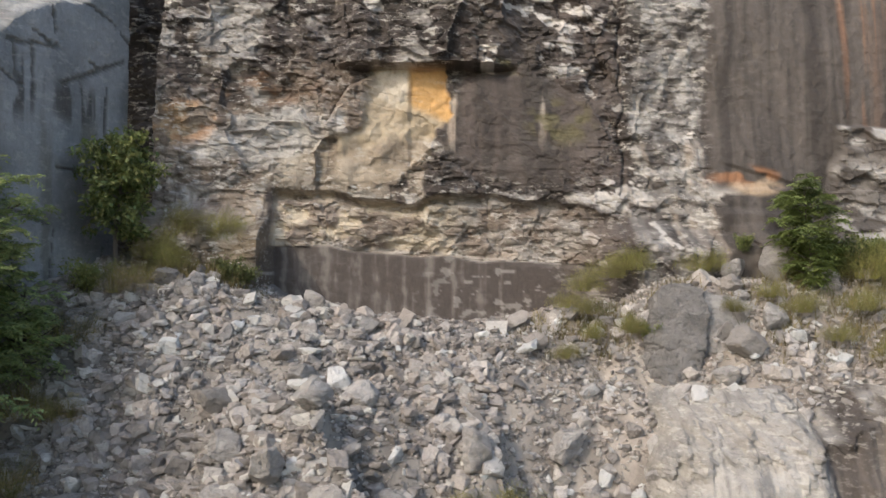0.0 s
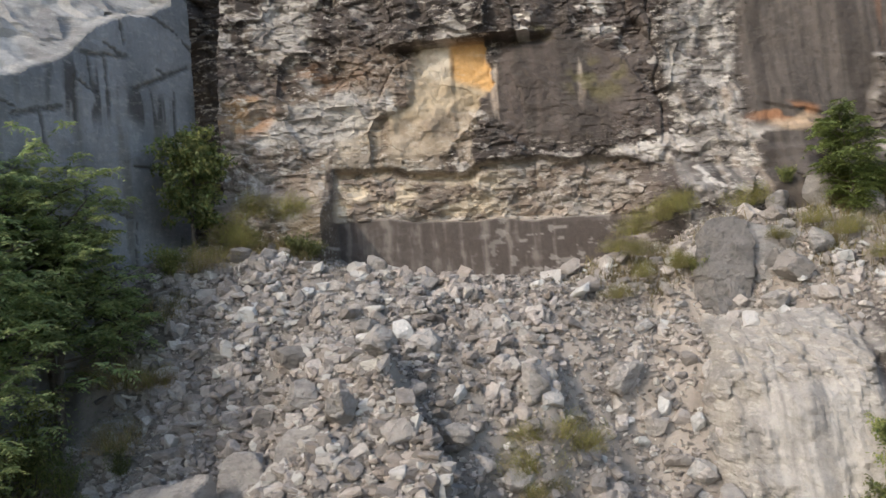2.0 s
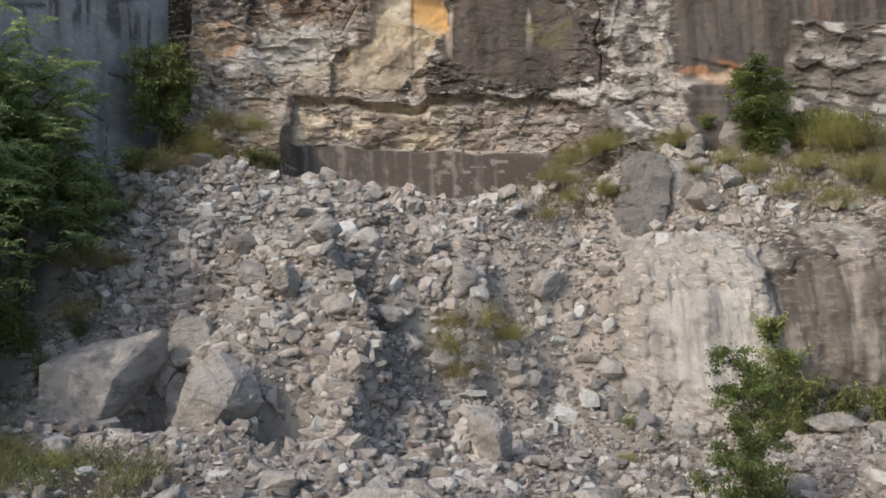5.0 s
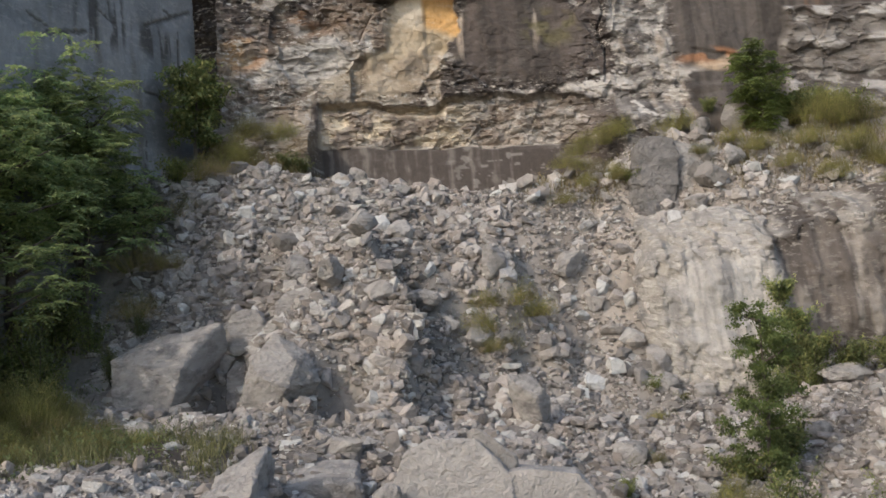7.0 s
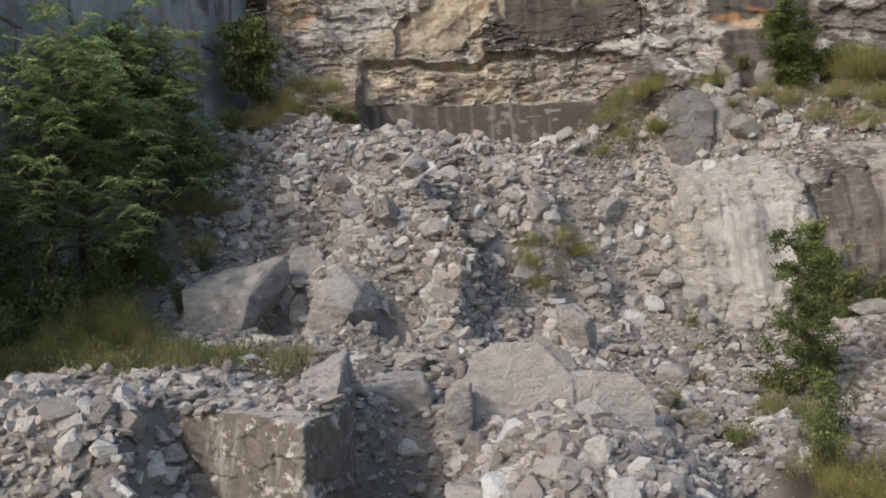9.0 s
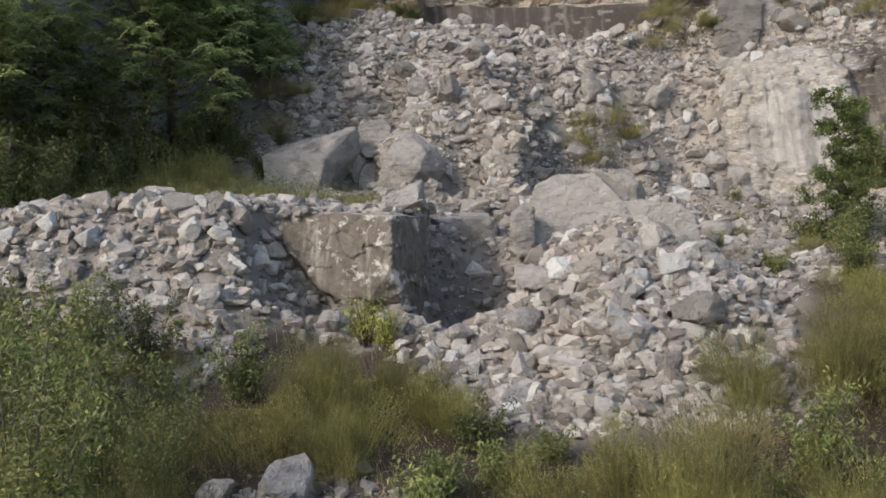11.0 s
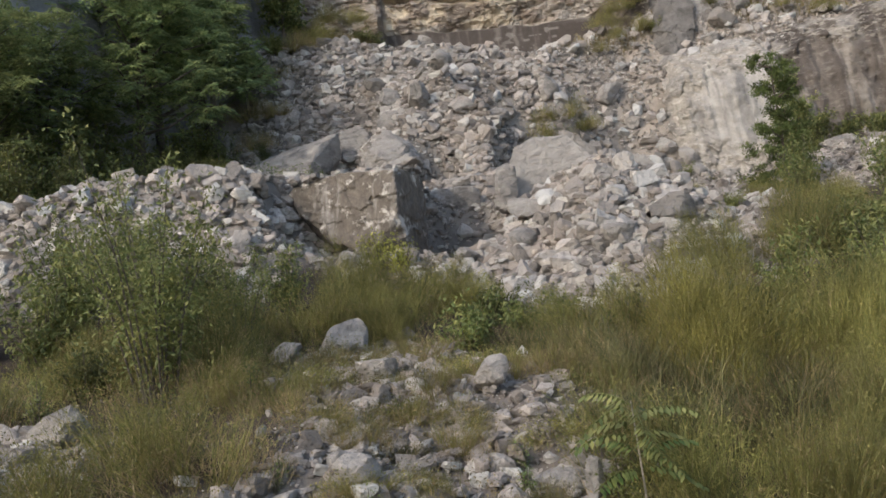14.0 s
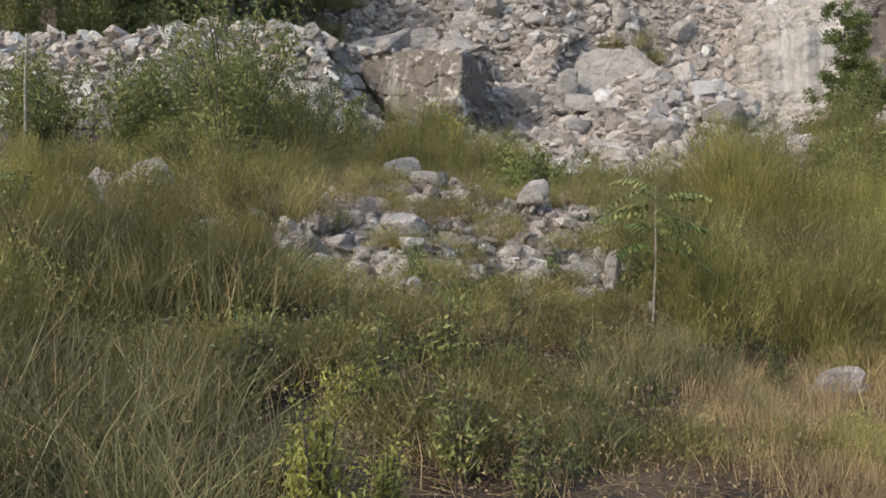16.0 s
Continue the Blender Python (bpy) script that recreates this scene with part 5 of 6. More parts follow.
def sprays(centres, leaf, r, pairs=5, rays=8):
    """Rosettes of feathered leaves: at each centre, stalks of paired leaflets that spread and droop."""
    centres = np.repeat(centres, rays, 0)
    n = len(centres)
    a = np.tile(np.arange(rays) * 2 * math.pi / rays, n // rays) + np.repeat(r.uniform(0, 6.3, n // rays), rays) + r.normal(size=n) * 0.3
    out = np.stack([np.cos(a), np.sin(a), r.uniform(-0.3, 0.9, n)], -1)
    out /= np.linalg.norm(out, axis=1)[:, None]
    across = np.stack([-np.sin(a), np.cos(a), np.zeros(n)], -1)
    length = leaf * r.uniform(1.5, 2.6, n)
    vs = []
    for k in range(pairs):
        t = (k + 0.6) / pairs
        q = centres + out * (t * length)[:, None]
        q[:, 2] -= 0.55 * t * t * length
        for s in (-1, 1):
            d = across * s * 0.85 + out * 0.45 + r.normal(size=(n, 3)) * 0.2
            d[:, 2] -= 0.4
            L = 0.75 * leaf * (1 - 0.5 * abs(t - 0.45)) * r.uniform(0.8, 1.2, n)[:, None]
            w = out * leaf * 0.17
            vs.append(np.stack([q, q + d * L * 0.45 + w, q + d * L, q + d * L * 0.45 - w], 1))
    v = np.concatenate(vs).reshape(-1, 3)
    return v, np.arange(len(v)).reshape(-1, 4)


def tree(x, y, height, spread, seed, label, leaf_count, leaf=0.20, material=None, base=None, low=0.15, trunk_r=0.12, feathered=False):
    """A tree: trunk, limbs and a crown of many leaves in uneven clumps."""
    r = np.random.RandomState(seed)
    root = new("tree")
    z = float(land(x, y)) - 0.1 if base is None else base
    root.matrix_basis = Matrix.Translation((x, y, z))
    lean = r.normal(size=2) * 0.06 * height
    ts = np.linspace(0, 1, 8)
    trunk = np.stack([lean[0] * ts ** 1.5 + 0.05 * np.sin(ts * 9 + seed), lean[1] * ts ** 1.5, ts * height * 0.92], -1)
    part("trunk", mesh_from("trunk", *tube(trunk, trunk_r * (1 - 0.85 * ts) * height / 6, 8), M_BARK, True), root)
    clumps = []
    count = int(10 + 1.6 * height)
    for i in range(count):
        t0 = low + (0.95 - low) * (i + r.uniform()) / count
        p0 = np.array([np.interp(t0, ts, trunk[:, k]) for k in range(3)])
        a = i * 2.4 + r.uniform(-0.5, 0.5)
        reach = spread * (0.55 + 0.45 * math.sin(math.pi * min(1, (t0 - low) / (1 - low) * 0.85 + 0.18))) * r.uniform(0.55, 1.15)
        p1 = p0 + np.array([math.cos(a) * reach, math.sin(a) * reach, reach * r.uniform(0.1, 0.7)])
        mid = (p0 + p1) / 2 + np.array([0, 0, -0.08 * reach])
        part("limb", mesh_from("limb", *tube([p0, mid, p1], np.array([0.045, 0.03, 0.01]) * height / 6, 5), M_BARK, True), root)
        for k in range(7):
            clumps.append((p0 + (p1 - p0) * r.uniform(0.35, 1.1) + r.normal(size=3) * 0.22 * spread, r.uniform(0.07, 0.24) * spread))
    clumps.append((trunk[-1], 0.2 * spread))
    w = np.array([c[1] ** 2 for c in clumps])
    leaf_count = leaf_count // 70 if feathered else leaf_count
    pick = r.choice(len(clumps), leaf_count, p=w / w.sum())
    d = r.normal(size=(leaf_count, 3)) * (0.8 if feathered else 0.7)
    centres = np.array([c[0] for c in clumps])[pick] + d * np.array([c[1] for c in clumps])[pick][:, None] * np.array([1.15, 1.15, 1.0 if feathered else 0.6])
    part("crown", mesh_from("crown", *(sprays(centres, leaf, r) if feathered else leaves(centres, leaf, leaf * 0.5, r)), material or M_LEAF), root)
    return tagged(root, label, "tree", "trees")


TREES = [  # x, y, height, spread, leaves, leaf length
    (-15.3, 27.9, 10.3, 2.6, 26000, 0.25), (-16.5, 24.8, 12.3, 3.2, 30000, 0.26), (-14.8, 27.0, 8.6, 1.7, 14000, 0.23), (-16.5, 21.6, 11.0, 3.1, 26000, 0.26),
    (-18.8, 18.4, 7.5, 2.8, 18000, 0.27), (-20.2, 15.6, 8.0, 3.2, 24000, 0.27), (-20.6, 13.2, 8.0, 3.0, 18000, 0.27), (-23.5, 16.0, 10.0, 3.6, 18000, 0.30),
    (-13.6, 29.0, 4.4, 1.5, 6000, 0.22), (-22.0, 20.0, 11.0, 3.6, 16000, 0.30),
]
for i, (x, y, h, s, n, lf) in enumerate(TREES):
    tree(x, y, h, s, 900 + i, "dense dark green broadleaf tree beside the scree", n, lf, low=0.36, feathered=True)
tree(-12.3, 33.6, 5.0, 1.3, 920, "small green tree at the corner of cliff and wall", 6000, 0.24, M_LEAF2, base=18.2, low=0.2)
tree(8.2, 18.6, 5.6, 0.85, 921, "slender young green tree on the bench", 15000, 0.105, M_SAPLING, low=0.02, trunk_r=0.07)
tree(13.2, 33.0, 3.9, 1.0, 922, "bushy green sapling on the cliff ledge", 12000, 0.22, M_SAPLING, low=0.05, trunk_r=0.07, feathered=True)


def broom(seed, height, spread, count, dry, label="green broom bush of thin upright stems", material=None):
    """A broom bush: a loose dome of thin upright twigs on a few long stems."""
    r = np.random.RandomState(seed)
    lumps = np.column_stack([r.normal(size=(7, 2)) * spread * 0.5, r.uniform(0.6, 1.05, 7)])

    def twigs(n, h, w, lo, hi, stray):
        k = r.randint(0, 7, n)
        a, q = r.uniform(0, 2 * math.pi, n), np.sqrt(r.uniform(0, 1, n))
        out = np.column_stack([np.cos(a), np.sin(a)])
        at = lumps[k, :2] + out * (q * spread * 0.55)[:, None]
        cap = h * lumps[k, 2] * np.sqrt(np.maximum(1.02 - q ** 2, 0.05))
        z = cap * r.beta(2.0, 1.2, n) - 0.1
        start = np.column_stack([at, np.maximum(z, 0)])
        d = np.column_stack([out * (0.45 * q)[:, None] + lumps[k, :2] * 0.25 / spread, np.ones(n)]) + r.normal(size=(n, 3)) * stray
        d /= np.linalg.norm(d, axis=1)[:, None]
        return blades(start, start + d * r.uniform(lo, hi, n)[:, None], w, r, 0.07, 1)

    n = 160
    k = r.randint(0, 7, n)
    a = r.uniform(0, 2 * math.pi, n)
    foot = np.column_stack([lumps[k, :2] * 0.5 + r.normal(size=(n, 2)) * 0.08 * spread, np.zeros(n)])
    head = np.column_stack([lumps[k, :2] + np.column_stack([np.cos(a), np.sin(a)]) * (r.uniform(0, 0.5, n) * spread)[:, None], height * lumps[k, 2] * r.uniform(0.6, 1.0, n)])
    m = count // 2
    k2 = r.randint(0, 7, m)
    a2, q2 = r.uniform(0, 2 * math.pi, m), np.sqrt(r.uniform(0, 1, m))
    fleck = np.column_stack([lumps[k2, :2] + np.column_stack([np.cos(a2), np.sin(a2)]) * (q2 * spread * 0.6)[:, None], height * lumps[k2, 2] * np.sqrt(np.maximum(1.02 - q2 ** 2, 0.05)) * r.beta(2.5, 1.0, m) + 0.08])
    ob = new("broom_bush", mesh_from("broom_bush", *joined([leaves(fleck, 0.05, 0.03, r), twigs(count, height, 0.008, 0.10 * height + 0.04, 0.17 * height + 0.06, 0.38), blades(foot, head, 0.012, r, 0.1, 2)]), material or M_BROOM))
    part("dry_wood", mesh_from("dry_wood", *twigs(dry, height * 0.8, 0.007, 0.1, 0.3, 0.6), M_DRY), ob, "brown dry stems")["kind"] = "stuff"
    return tagged(ob, label, "bush", "broom bushes")


def reeds(seed, height, spread, count):
    """A clump of long arching grass, green and straw blades together."""
    r = np.random.RandomState(seed)

    def tuft(n, w, share):
        a = r.uniform(0, 2 * math.pi, n)
        roots = np.column_stack([r.normal(size=(n, 2)) * spread * 0.4, np.zeros(n)])
        reach = height * r.uniform(0.03, 0.6, n) ** 1.2 * share
        tips = roots + np.column_stack([np.cos(a) * reach, np.sin(a) * reach, height * r.uniform(0.35, 1.0, n)])
        return blades(roots, tips, w, r, 0.30, 4)

    ob = new("grass_clump", mesh_from("grass_clump", *tuft(count, 0.012, 1.0), M_REED))
    part("dead_grass", mesh_from("dead_grass", *tuft(count // 4, 0.009, 1.1), M_DRY), ob, "straw-coloured dry blades")["kind"] = "stuff"
    return tagged(ob, "clump of long arching green and dry grass", "grass clump", "grass clumps")


def leafy(seed, height, spread, count, leaf, material, label):
    """A leafy shrub: stems that fork, with leaves along the upper part."""
    r = np.random.RandomState(seed)
    root = new("shrub")
    centres = []
    stems = 16
    for i in range(stems):
        a, q = r.uniform(0, 6.28), spread * r.uniform(0.15, 1.05)
        tip = np.array([math.cos(a) * q, math.sin(a) * q, height * r.uniform(0.45, 1.0)])
        foot = np.array([math.cos(a) * q * 0.2, math.sin(a) * q * 0.2, 0])
        pts = [foot, foot + (tip - foot) * np.array([0.35, 0.35, 0.55]), tip]
        part("stem", mesh_from("stem", *tube(pts, [0.016, 0.011, 0.004], 5), M_BARK, True), root)
        n = count // stems
        t = r.uniform(0.25, 1.04, n)[:, None]
        along = foot + (tip - foot) * np.hstack([t ** 1.6, t ** 1.6, t])
        centres.append(along + r.normal(size=(n, 3)) * (0.05 + 0.10 * spread) * (1.15 - 0.6 * t))
    part("foliage", mesh_from("foliage", *leaves(np.vstack(centres), leaf, leaf * 0.42, r), material), root)
    return tagged(root, label, "shrub", "shrubs")


def put(ob, spots):
    """Stand ob at the first spot (x, y, scale, turn) and copies of it at the others."""
    for i, (x, y, s, a) in enumerate(spots):
        m = pose(x, y, float(land(x, y)) - 0.05, 0, 0, a) @ Matrix.Diagonal((s, s, s, 1))
        if i:
            copy_thing(ob, m)
    x, y, s, a = spots[0]
    ob.matrix_basis = pose(x, y, float(land(x, y)) - 0.05, 0, 0, a) @ Matrix.Diagonal((s, s, s, 1))


def filled(n, x0, x1, y0, y1, lo, hi, keep, seed):
    """Further spots (x, y, scale, turn) where keep() lets plants stand."""
    r = np.random.RandomState(seed)
    out = []
    while len(out) < n:
        x, y = r.uniform(x0, x1), r.uniform(y0, y1)
        if r.uniform() < float(keep(np.array([x]), np.array([y]))[0]):
            out.append((x, y, r.uniform(lo, hi), r.uniform(0, 360)))
    return out


def bushy_right(x, y):
    return 1 - stony(x, y)


def bushy(x, y):
    return (1 - stony(x, y)) * (1 - blob(x, y, 0.7, -8.4, 1.8, 2.6)) * (1 - blob(x, y, -2.0, -9.9, 2.2, 1.1)) * (1 - blob(x, y, -1.5, -7.4, 1.2, 2.0)) * (1 - 0.7 * blob(x, y, -2.7, -13, 2.4, 2.6))


put(broom(1, 2.2, 1.0, 3600, 700), [(1.6, -3.2, 0.72, 80), (2.4, -0.2, 0.9, 0), (-6.0, 4.2, 0.85, 40), (-3.9, 4.9, 0.6, 15), (-4.6, 5.4, 0.5, 95), (-5.4, 5.2, 0.6, 185), (-4.5, 2.6, 0.6, 265), (3.4, 0.5, 0.8, 120), (5.6, 2.6, 0.85, 200), (2.8, -1.2, 0.72, 250), (0.3, -4.4, 0.8, 10), (1.0, 0.8, 1.0, 160), (-0.6, -4.6, 0.75, 300), (-13.3, 19.5, 0.95, 0), (-14.5, 18.9, 1.0, 80), (-12.1, 19.0, 0.7, 160), (-13.6, 17.6, 0.8, 240)]
    + filled(5, 1.5, 9, -3, 6, 0.8, 1.05, bushy, 31))
put(broom(2, 1.6, 0.9, 2800, 800), [(-0.9, -3.7, 0.95, 0), (-6.5, -4.6, 0.75, 50), (-6.2, -7.0, 0.6, 20), (-7.2, -0.6, 1.0, 90), (4.2, -2.2, 0.75, 140), (-4.9, 3.4, 0.8, 200), (0.0, 2.2, 0.95, 260), (-7.6, 2.2, 1.0, 30), (-3.0, 4.6, 0.8, 0)]
    + filled(9, -11, 9, -4, 6.5, 0.7, 1.0, bushy, 32))
put(broom(3, 1.15, 1.0, 2400, 1100), [(-7.4, -8.2, 1.0, 30), (1.7, -5.2, 0.8, 100), (-7.3, -5.4, 0.9, 10), (-8.4, -6.3, 0.8, 60), (-6.2, -6.1, 0.6, 130), (-9.6, -5.2, 1.0, 300), (-3.0, -8.0, 0.55, 20), (-0.4, -8.6, 0.5, 130)]
    + filled(9, -11, 9, -9.5, 6.5, 0.6, 1.0, bushy, 33) + filled(16, 4.2, 11, 5, 13, 0.6, 1.1, bushy_right, 38) + [(-13.9, 20.6, 0.9, 10), (-13.1, 21.3, 0.75, 90), (-14.8, 20.0, 1.0, 170), (-13.2, 19.9, 0.8, 250), (-14.2, 21.9, 0.8, 300), (-12.6, 17.4, 1.0, 0), (-11.2, 17.9, 0.8, 50), (-13.8, 16.6, 1.1, 100), (-10.2, 17.2, 0.6, 150), (-12.0, 16.2, 0.7, 200), (-9.3, 18.1, 0.5, 250), (-14.8, 18.2, 1.1, 300), (-13.2, 18.8, 0.9, 20), (-11.8, 19.0, 0.7, 70), (-15.4, 16.4, 1.1, 120)])
put(broom(8, 0.95, 0.75, 1500, 700, "low green broom tuft on the scree"), [(1.0, 26.6, 1.25, 0), (1.6, 27.2, 1.15, 80), (2.2, 27.9, 0.9, 160), (0.4, 26.2, 0.9, 240), (6.5, 24.6, 0.5, 0), (5.4, 20.6, 0.6, 60), (4.3, 16.6, 0.6, 100), (6.6, 17.4, 0.9, 200), (7.4, 26.0, 0.45, 10)])
put(reeds(4, 1.1, 0.8, 520), [(-1.38, 0.1, 0.9, 15), (-0.75, -0.8, 1.0, 75), (-1.05, -1.7, 0.85, 135), (-0.05, -1.9, 1.0, 195), (-0.35, -2.8, 0.9, 255), (0.5, -2.9, 0.9, 315), (1.0, -2.2, 1.0, 45), (-1.3, -3.0, 0.8, 105), (1.4, -3.9, 0.8, 165), (-5.6, -10.6, 1.0, 0), (-4.7, -11.2, 0.8, 60), (-6.4, -11.4, 0.95, 120), (-5.2, -9.4, 0.85, 200), (-6.6, -9.6, 1.0, 280), (-7.6, -10.4, 1.0, 40), (-4.3, -10.2, 0.6, 0), (-5.7, -12.2, 0.75, 10), (-3.0, -8.9, 0.5, 40), (-5.6, -7.3, 0.95, 30), (-6.5, -7.5, 1.0, 90), (-4.9, -8.3, 0.6, 170), (-7.5, -7.4, 1.1, 220), (-4.2, -7.3, 0.6, 280), (-8.4, -8.8, 1.1, 0), (-7.0, -6.6, 0.8, 50), (-1.9, -7.6, 0.6, 70), (-1.2, -7.1, 0.6, 160), (-2.3, -8.2, 0.5, 230), (-0.9, -7.9, 0.45, 300), (-1.5, -6.6, 0.55, 20)]
    + filled(10, -10, 5, -10, 2, 0.4, 0.75, bushy, 34))
put(broom(6, 1.1, 0.8, 500, 1900, "brown half-dead bush of dry twigs"), [(-4.2, 0.0, 0.7, 0), (-6.9, -2.2, 0.9, 30), (-5.9, -5.2, 0.8, 60), (-8.6, -6.4, 0.9, 90), (-3.4, -6.9, 0.6, 120), (2.4, -4.6, 0.9, 150), (1.0, -5.6, 0.7, 180), (3.8, -3.6, 0.9, 210), (-1.2, 0.6, 0.8, 240), (1.8, 4.2, 0.9, 270), (-2.0, -1.2, 0.6, 300), (-7.9, -9.4, 0.8, 10), (-12.7, 18.3, 1.3, 30), (-11.0, 18.6, 0.9, 100), (-14.0, 20.2, 1.4, 200), (-3.4, -3.6, 0.5, 20), (-2.4, -4.9, 0.45, 90), (-4.9, -0.9, 0.6, 40), (-3.6, -2.2, 0.5, 110), (-5.3, -3.2, 0.6, 170), (-2.6, -1.4, 0.5, 230), (-4.4, -3.9, 0.5, 280), (-5.6, 0.4, 0.6, 320), (-11.6, 31.4, 1.2, 0), (-12.6, 30.2, 1.3, 60), (-10.9, 32.2, 1.0, 120), (-13.2, 28.8, 1.3, 180), (-12.0, 28.6, 0.9, 240), (-12.9, 27.0, 1.1, 300)]
    + filled(9, -11, 8, -9, 6, 0.6, 1.0, bushy, 37) + filled(12, 0, 6, -4.5, 2.5, 0.6, 0.95, bushy, 41))
put(broom(5, 0.6, 0.8, 1500, 900, "low tangle of green and dry stems"), [(-6.1, -8.3, 0.8, 20), (-5.3, -7.9, 0.7, 100), (-6.9, -8.0, 0.8, 180), (-5.8, -8.9, 0.8, 260), (-4.6, -7.6, 0.5, 340), (-4.3, -5.0, 0.55, 10), (-3.9, -5.6, 0.6, 70), (-3.2, -5.3, 0.5, 130), (-2.6, -4.7, 0.55, 190), (-4.0, -3.9, 0.45, 250), (-2.4, -5.7, 0.6, 310), (-3.3, -3.5, 0.4, 40), (-4.2, -1.9, 0.55, 0), (-3.1, -2.9, 0.5, 60), (-4.9, -3.4, 0.6, 110), (-2.5, -0.2, 0.6, 170), (-3.7, -4.6, 0.5, 220), (-5.4, -1.0, 0.6, 280), (-2.9, -5.0, 0.5, 330), (-3.3, -1.3, 0.45, 30), (-4.5, 0.3, 0.6, 80), (-1.6, -8.9, 0.8, 0), (-3.4, -9.0, 0.9, 120), (-2.6, -8.3, 0.7, 160), (-4.6, -8.2, 1.0, 200), (-2.4, -6.6, 0.8, 320), (-3.4, -5.9, 0.7, 15), (-1.9, -5.3, 0.7, 70), (-3.9, -2.9, 0.7, 0), (-5.2, -2.0, 0.8, 60), (-3.0, -0.6, 0.8, 130), (-2.2, -3.2, 0.6, 250), (-4.9, -6.0, 0.9, 20)]
    + filled(14, -10, 4, -10, 6, 0.6, 1.1, bushy, 36))
put(leafy(11, 1.0, 0.8, 1800, 0.11, M_LEAF2, "low leafy green shrub among stones"), [(-3.2, 1.6, 1.1, 0), (-2.2, 2.6, 0.9, 60), (5.5, 5.6, 1.4, 30), (7.4, 4.4, 1.5, 100), (-9.0, -1.0, 0.9, 40), (6.4, 7.2, 1.3, 200), (-2.6, 3.9, 0.9, 130), (-1.4, 3.4, 0.7, 20), (4.0, 17.6, 0.6, 0), (5.2, 15.0, 0.7, 80), (6.4, 26.4, 0.7, 0)])
put(leafy(12, 2.2, 0.9, 2200, 0.12, M_LEAF2, "upright leafy green bush"), [(1.75, -0.2, 0.6, 0), (1.9, 1.2, 0.65, 70), (-0.6, -1.4, 0.3, 140), (-12.8, 17.0, 0.5, 0), (-11.3, 17.6, 0.42, 60), (-14.2, 17.9, 0.6, 120), (-10.2, 18.0, 0.35, 180), (-10.2, 4.4, 1.2, 0), (-8.9, 2.0, 1.15, 80), (-9.6, 3.2, 1.0, 150), (-7.9, 3.0, 0.9, 220), (-11.4, 3.6, 1.2, 20), (-8.3, 0.4, 0.9, 300), (-10.4, 0.6, 1.0, 45), (-7.2, 5.0, 0.8, 15), (-12.2, 5.4, 1.1, 75), (-9.4, 5.8, 0.9, 190), (-13.4, 3.0, 1.1, 0), (-14.8, 4.6, 1.2, 60), (-12.6, 1.0, 1.0, 130), (-15.6, 2.0, 1.2, 250), (8.0, 9.0, 1.2, 30), (7.3, 14.4, 1.0, 200), (9.5, 11.0, 1.1, 260), (-11.2, 6.2, 1.0, 10), (6.6, 12.4, 0.9, 70), (9.8, 14.2, 0.8, 0), (5.2, 4.2, 0.8, 20), (6.1, 5.0, 0.85, 140), (5.0, 5.7, 0.75, 230), (6.9, 5.8, 0.9, 310), (3.6, 1.2, 1.1, 40), (4.6, 2.2, 1.2, 160), (2.9, 3.2, 0.9, 260), (5.6, 0.6, 1.0, 10), (1.9, 1.6, 0.6, 110), (11.0, 25.6, 0.9, 0), (11.6, 25.0, 0.8, 90), (-13.6, 21.2, 0.9, 0), (-14.8, 19.6, 1.0, 50), (-12.8, 24.4, 0.7, 90), (-15.6, 23.2, 1.2, 130), (-14.0, 25.4, 0.9, 170), (-16.6, 20.4, 1.3, 210), (-15.8, 17.4, 1.1, 250), (-17.4, 16.4, 1.2, 300), (-13.2, 19.4, 0.6, 20), (-12.4, 26.0, 0.6, 60), (-18.8, 14.0, 1.1, 100), (-15.9, 24.0, 2.0, 20), (-16.4, 22.4, 1.8, 100), (-17.0, 20.6, 2.0, 180), (-17.6, 18.6, 1.9, 260), (-15.3, 25.8, 1.6, 320), (-18.4, 16.8, 1.8, 40), (-14.9, 23.2, 1.3, 150), (-17.2, 12.6, 1.4, 30), (-19.2, 11.6, 1.5, 110), (-21.4, 12.4, 1.7, 190), (-15.9, 13.8, 1.1, 270), (-23.6, 11.8, 1.8, 0)])
put(broom(7, 2.35, 1.05, 6500, 500, "dense golden-green broom bush", M_GOLD), [(0.35, -1.0, 0.92, 0), (4.6, -1.0, 0.6, 140), (1.5, -4.4, 0.5, 200), (-8.6, -5.6, 0.5, 0), (-7.6, -6.9, 0.42, 60), (-6.5, -6.8, 0.38, 130), (-8.7, -7.5, 0.48, 190), (-5.7, -6.6, 0.34, 250), (-9.6, -6.6, 0.5, 310), (6.8, 3.4, 0.8, 200), (3.2, -3.0, 0.6, 10)])
put(leafy(15, 3.4, 1.2, 4600, 0.085, M_LEAF2, "tall loose bush with small green leaves"), [(-7.4, -2.2, 1.18, 0), (-8.8, 0.8, 0.95, 100), (-6.9, 0.2, 0.7, 220)])
put(leafy(13, 0.9, 0.45, 700, 0.09, M_YELLOW, "small shrub with yellow leaves"), [(-5.4, 8.2, 1.3, 0), (-4.9, 7.9, 1.0, 70), (-4.2, -9.0, 0.6, 90)])
put(leafy(16, 0.95, 0.22, 1300, 0.055, M_YELLOW, "dense upright shrub with small yellow-green leaves"), [(-3.78, -11.35, 1.0, 0), (-3.5, -11.0, 0.7, 60), (-3.95, -10.9, 0.75, 150)])
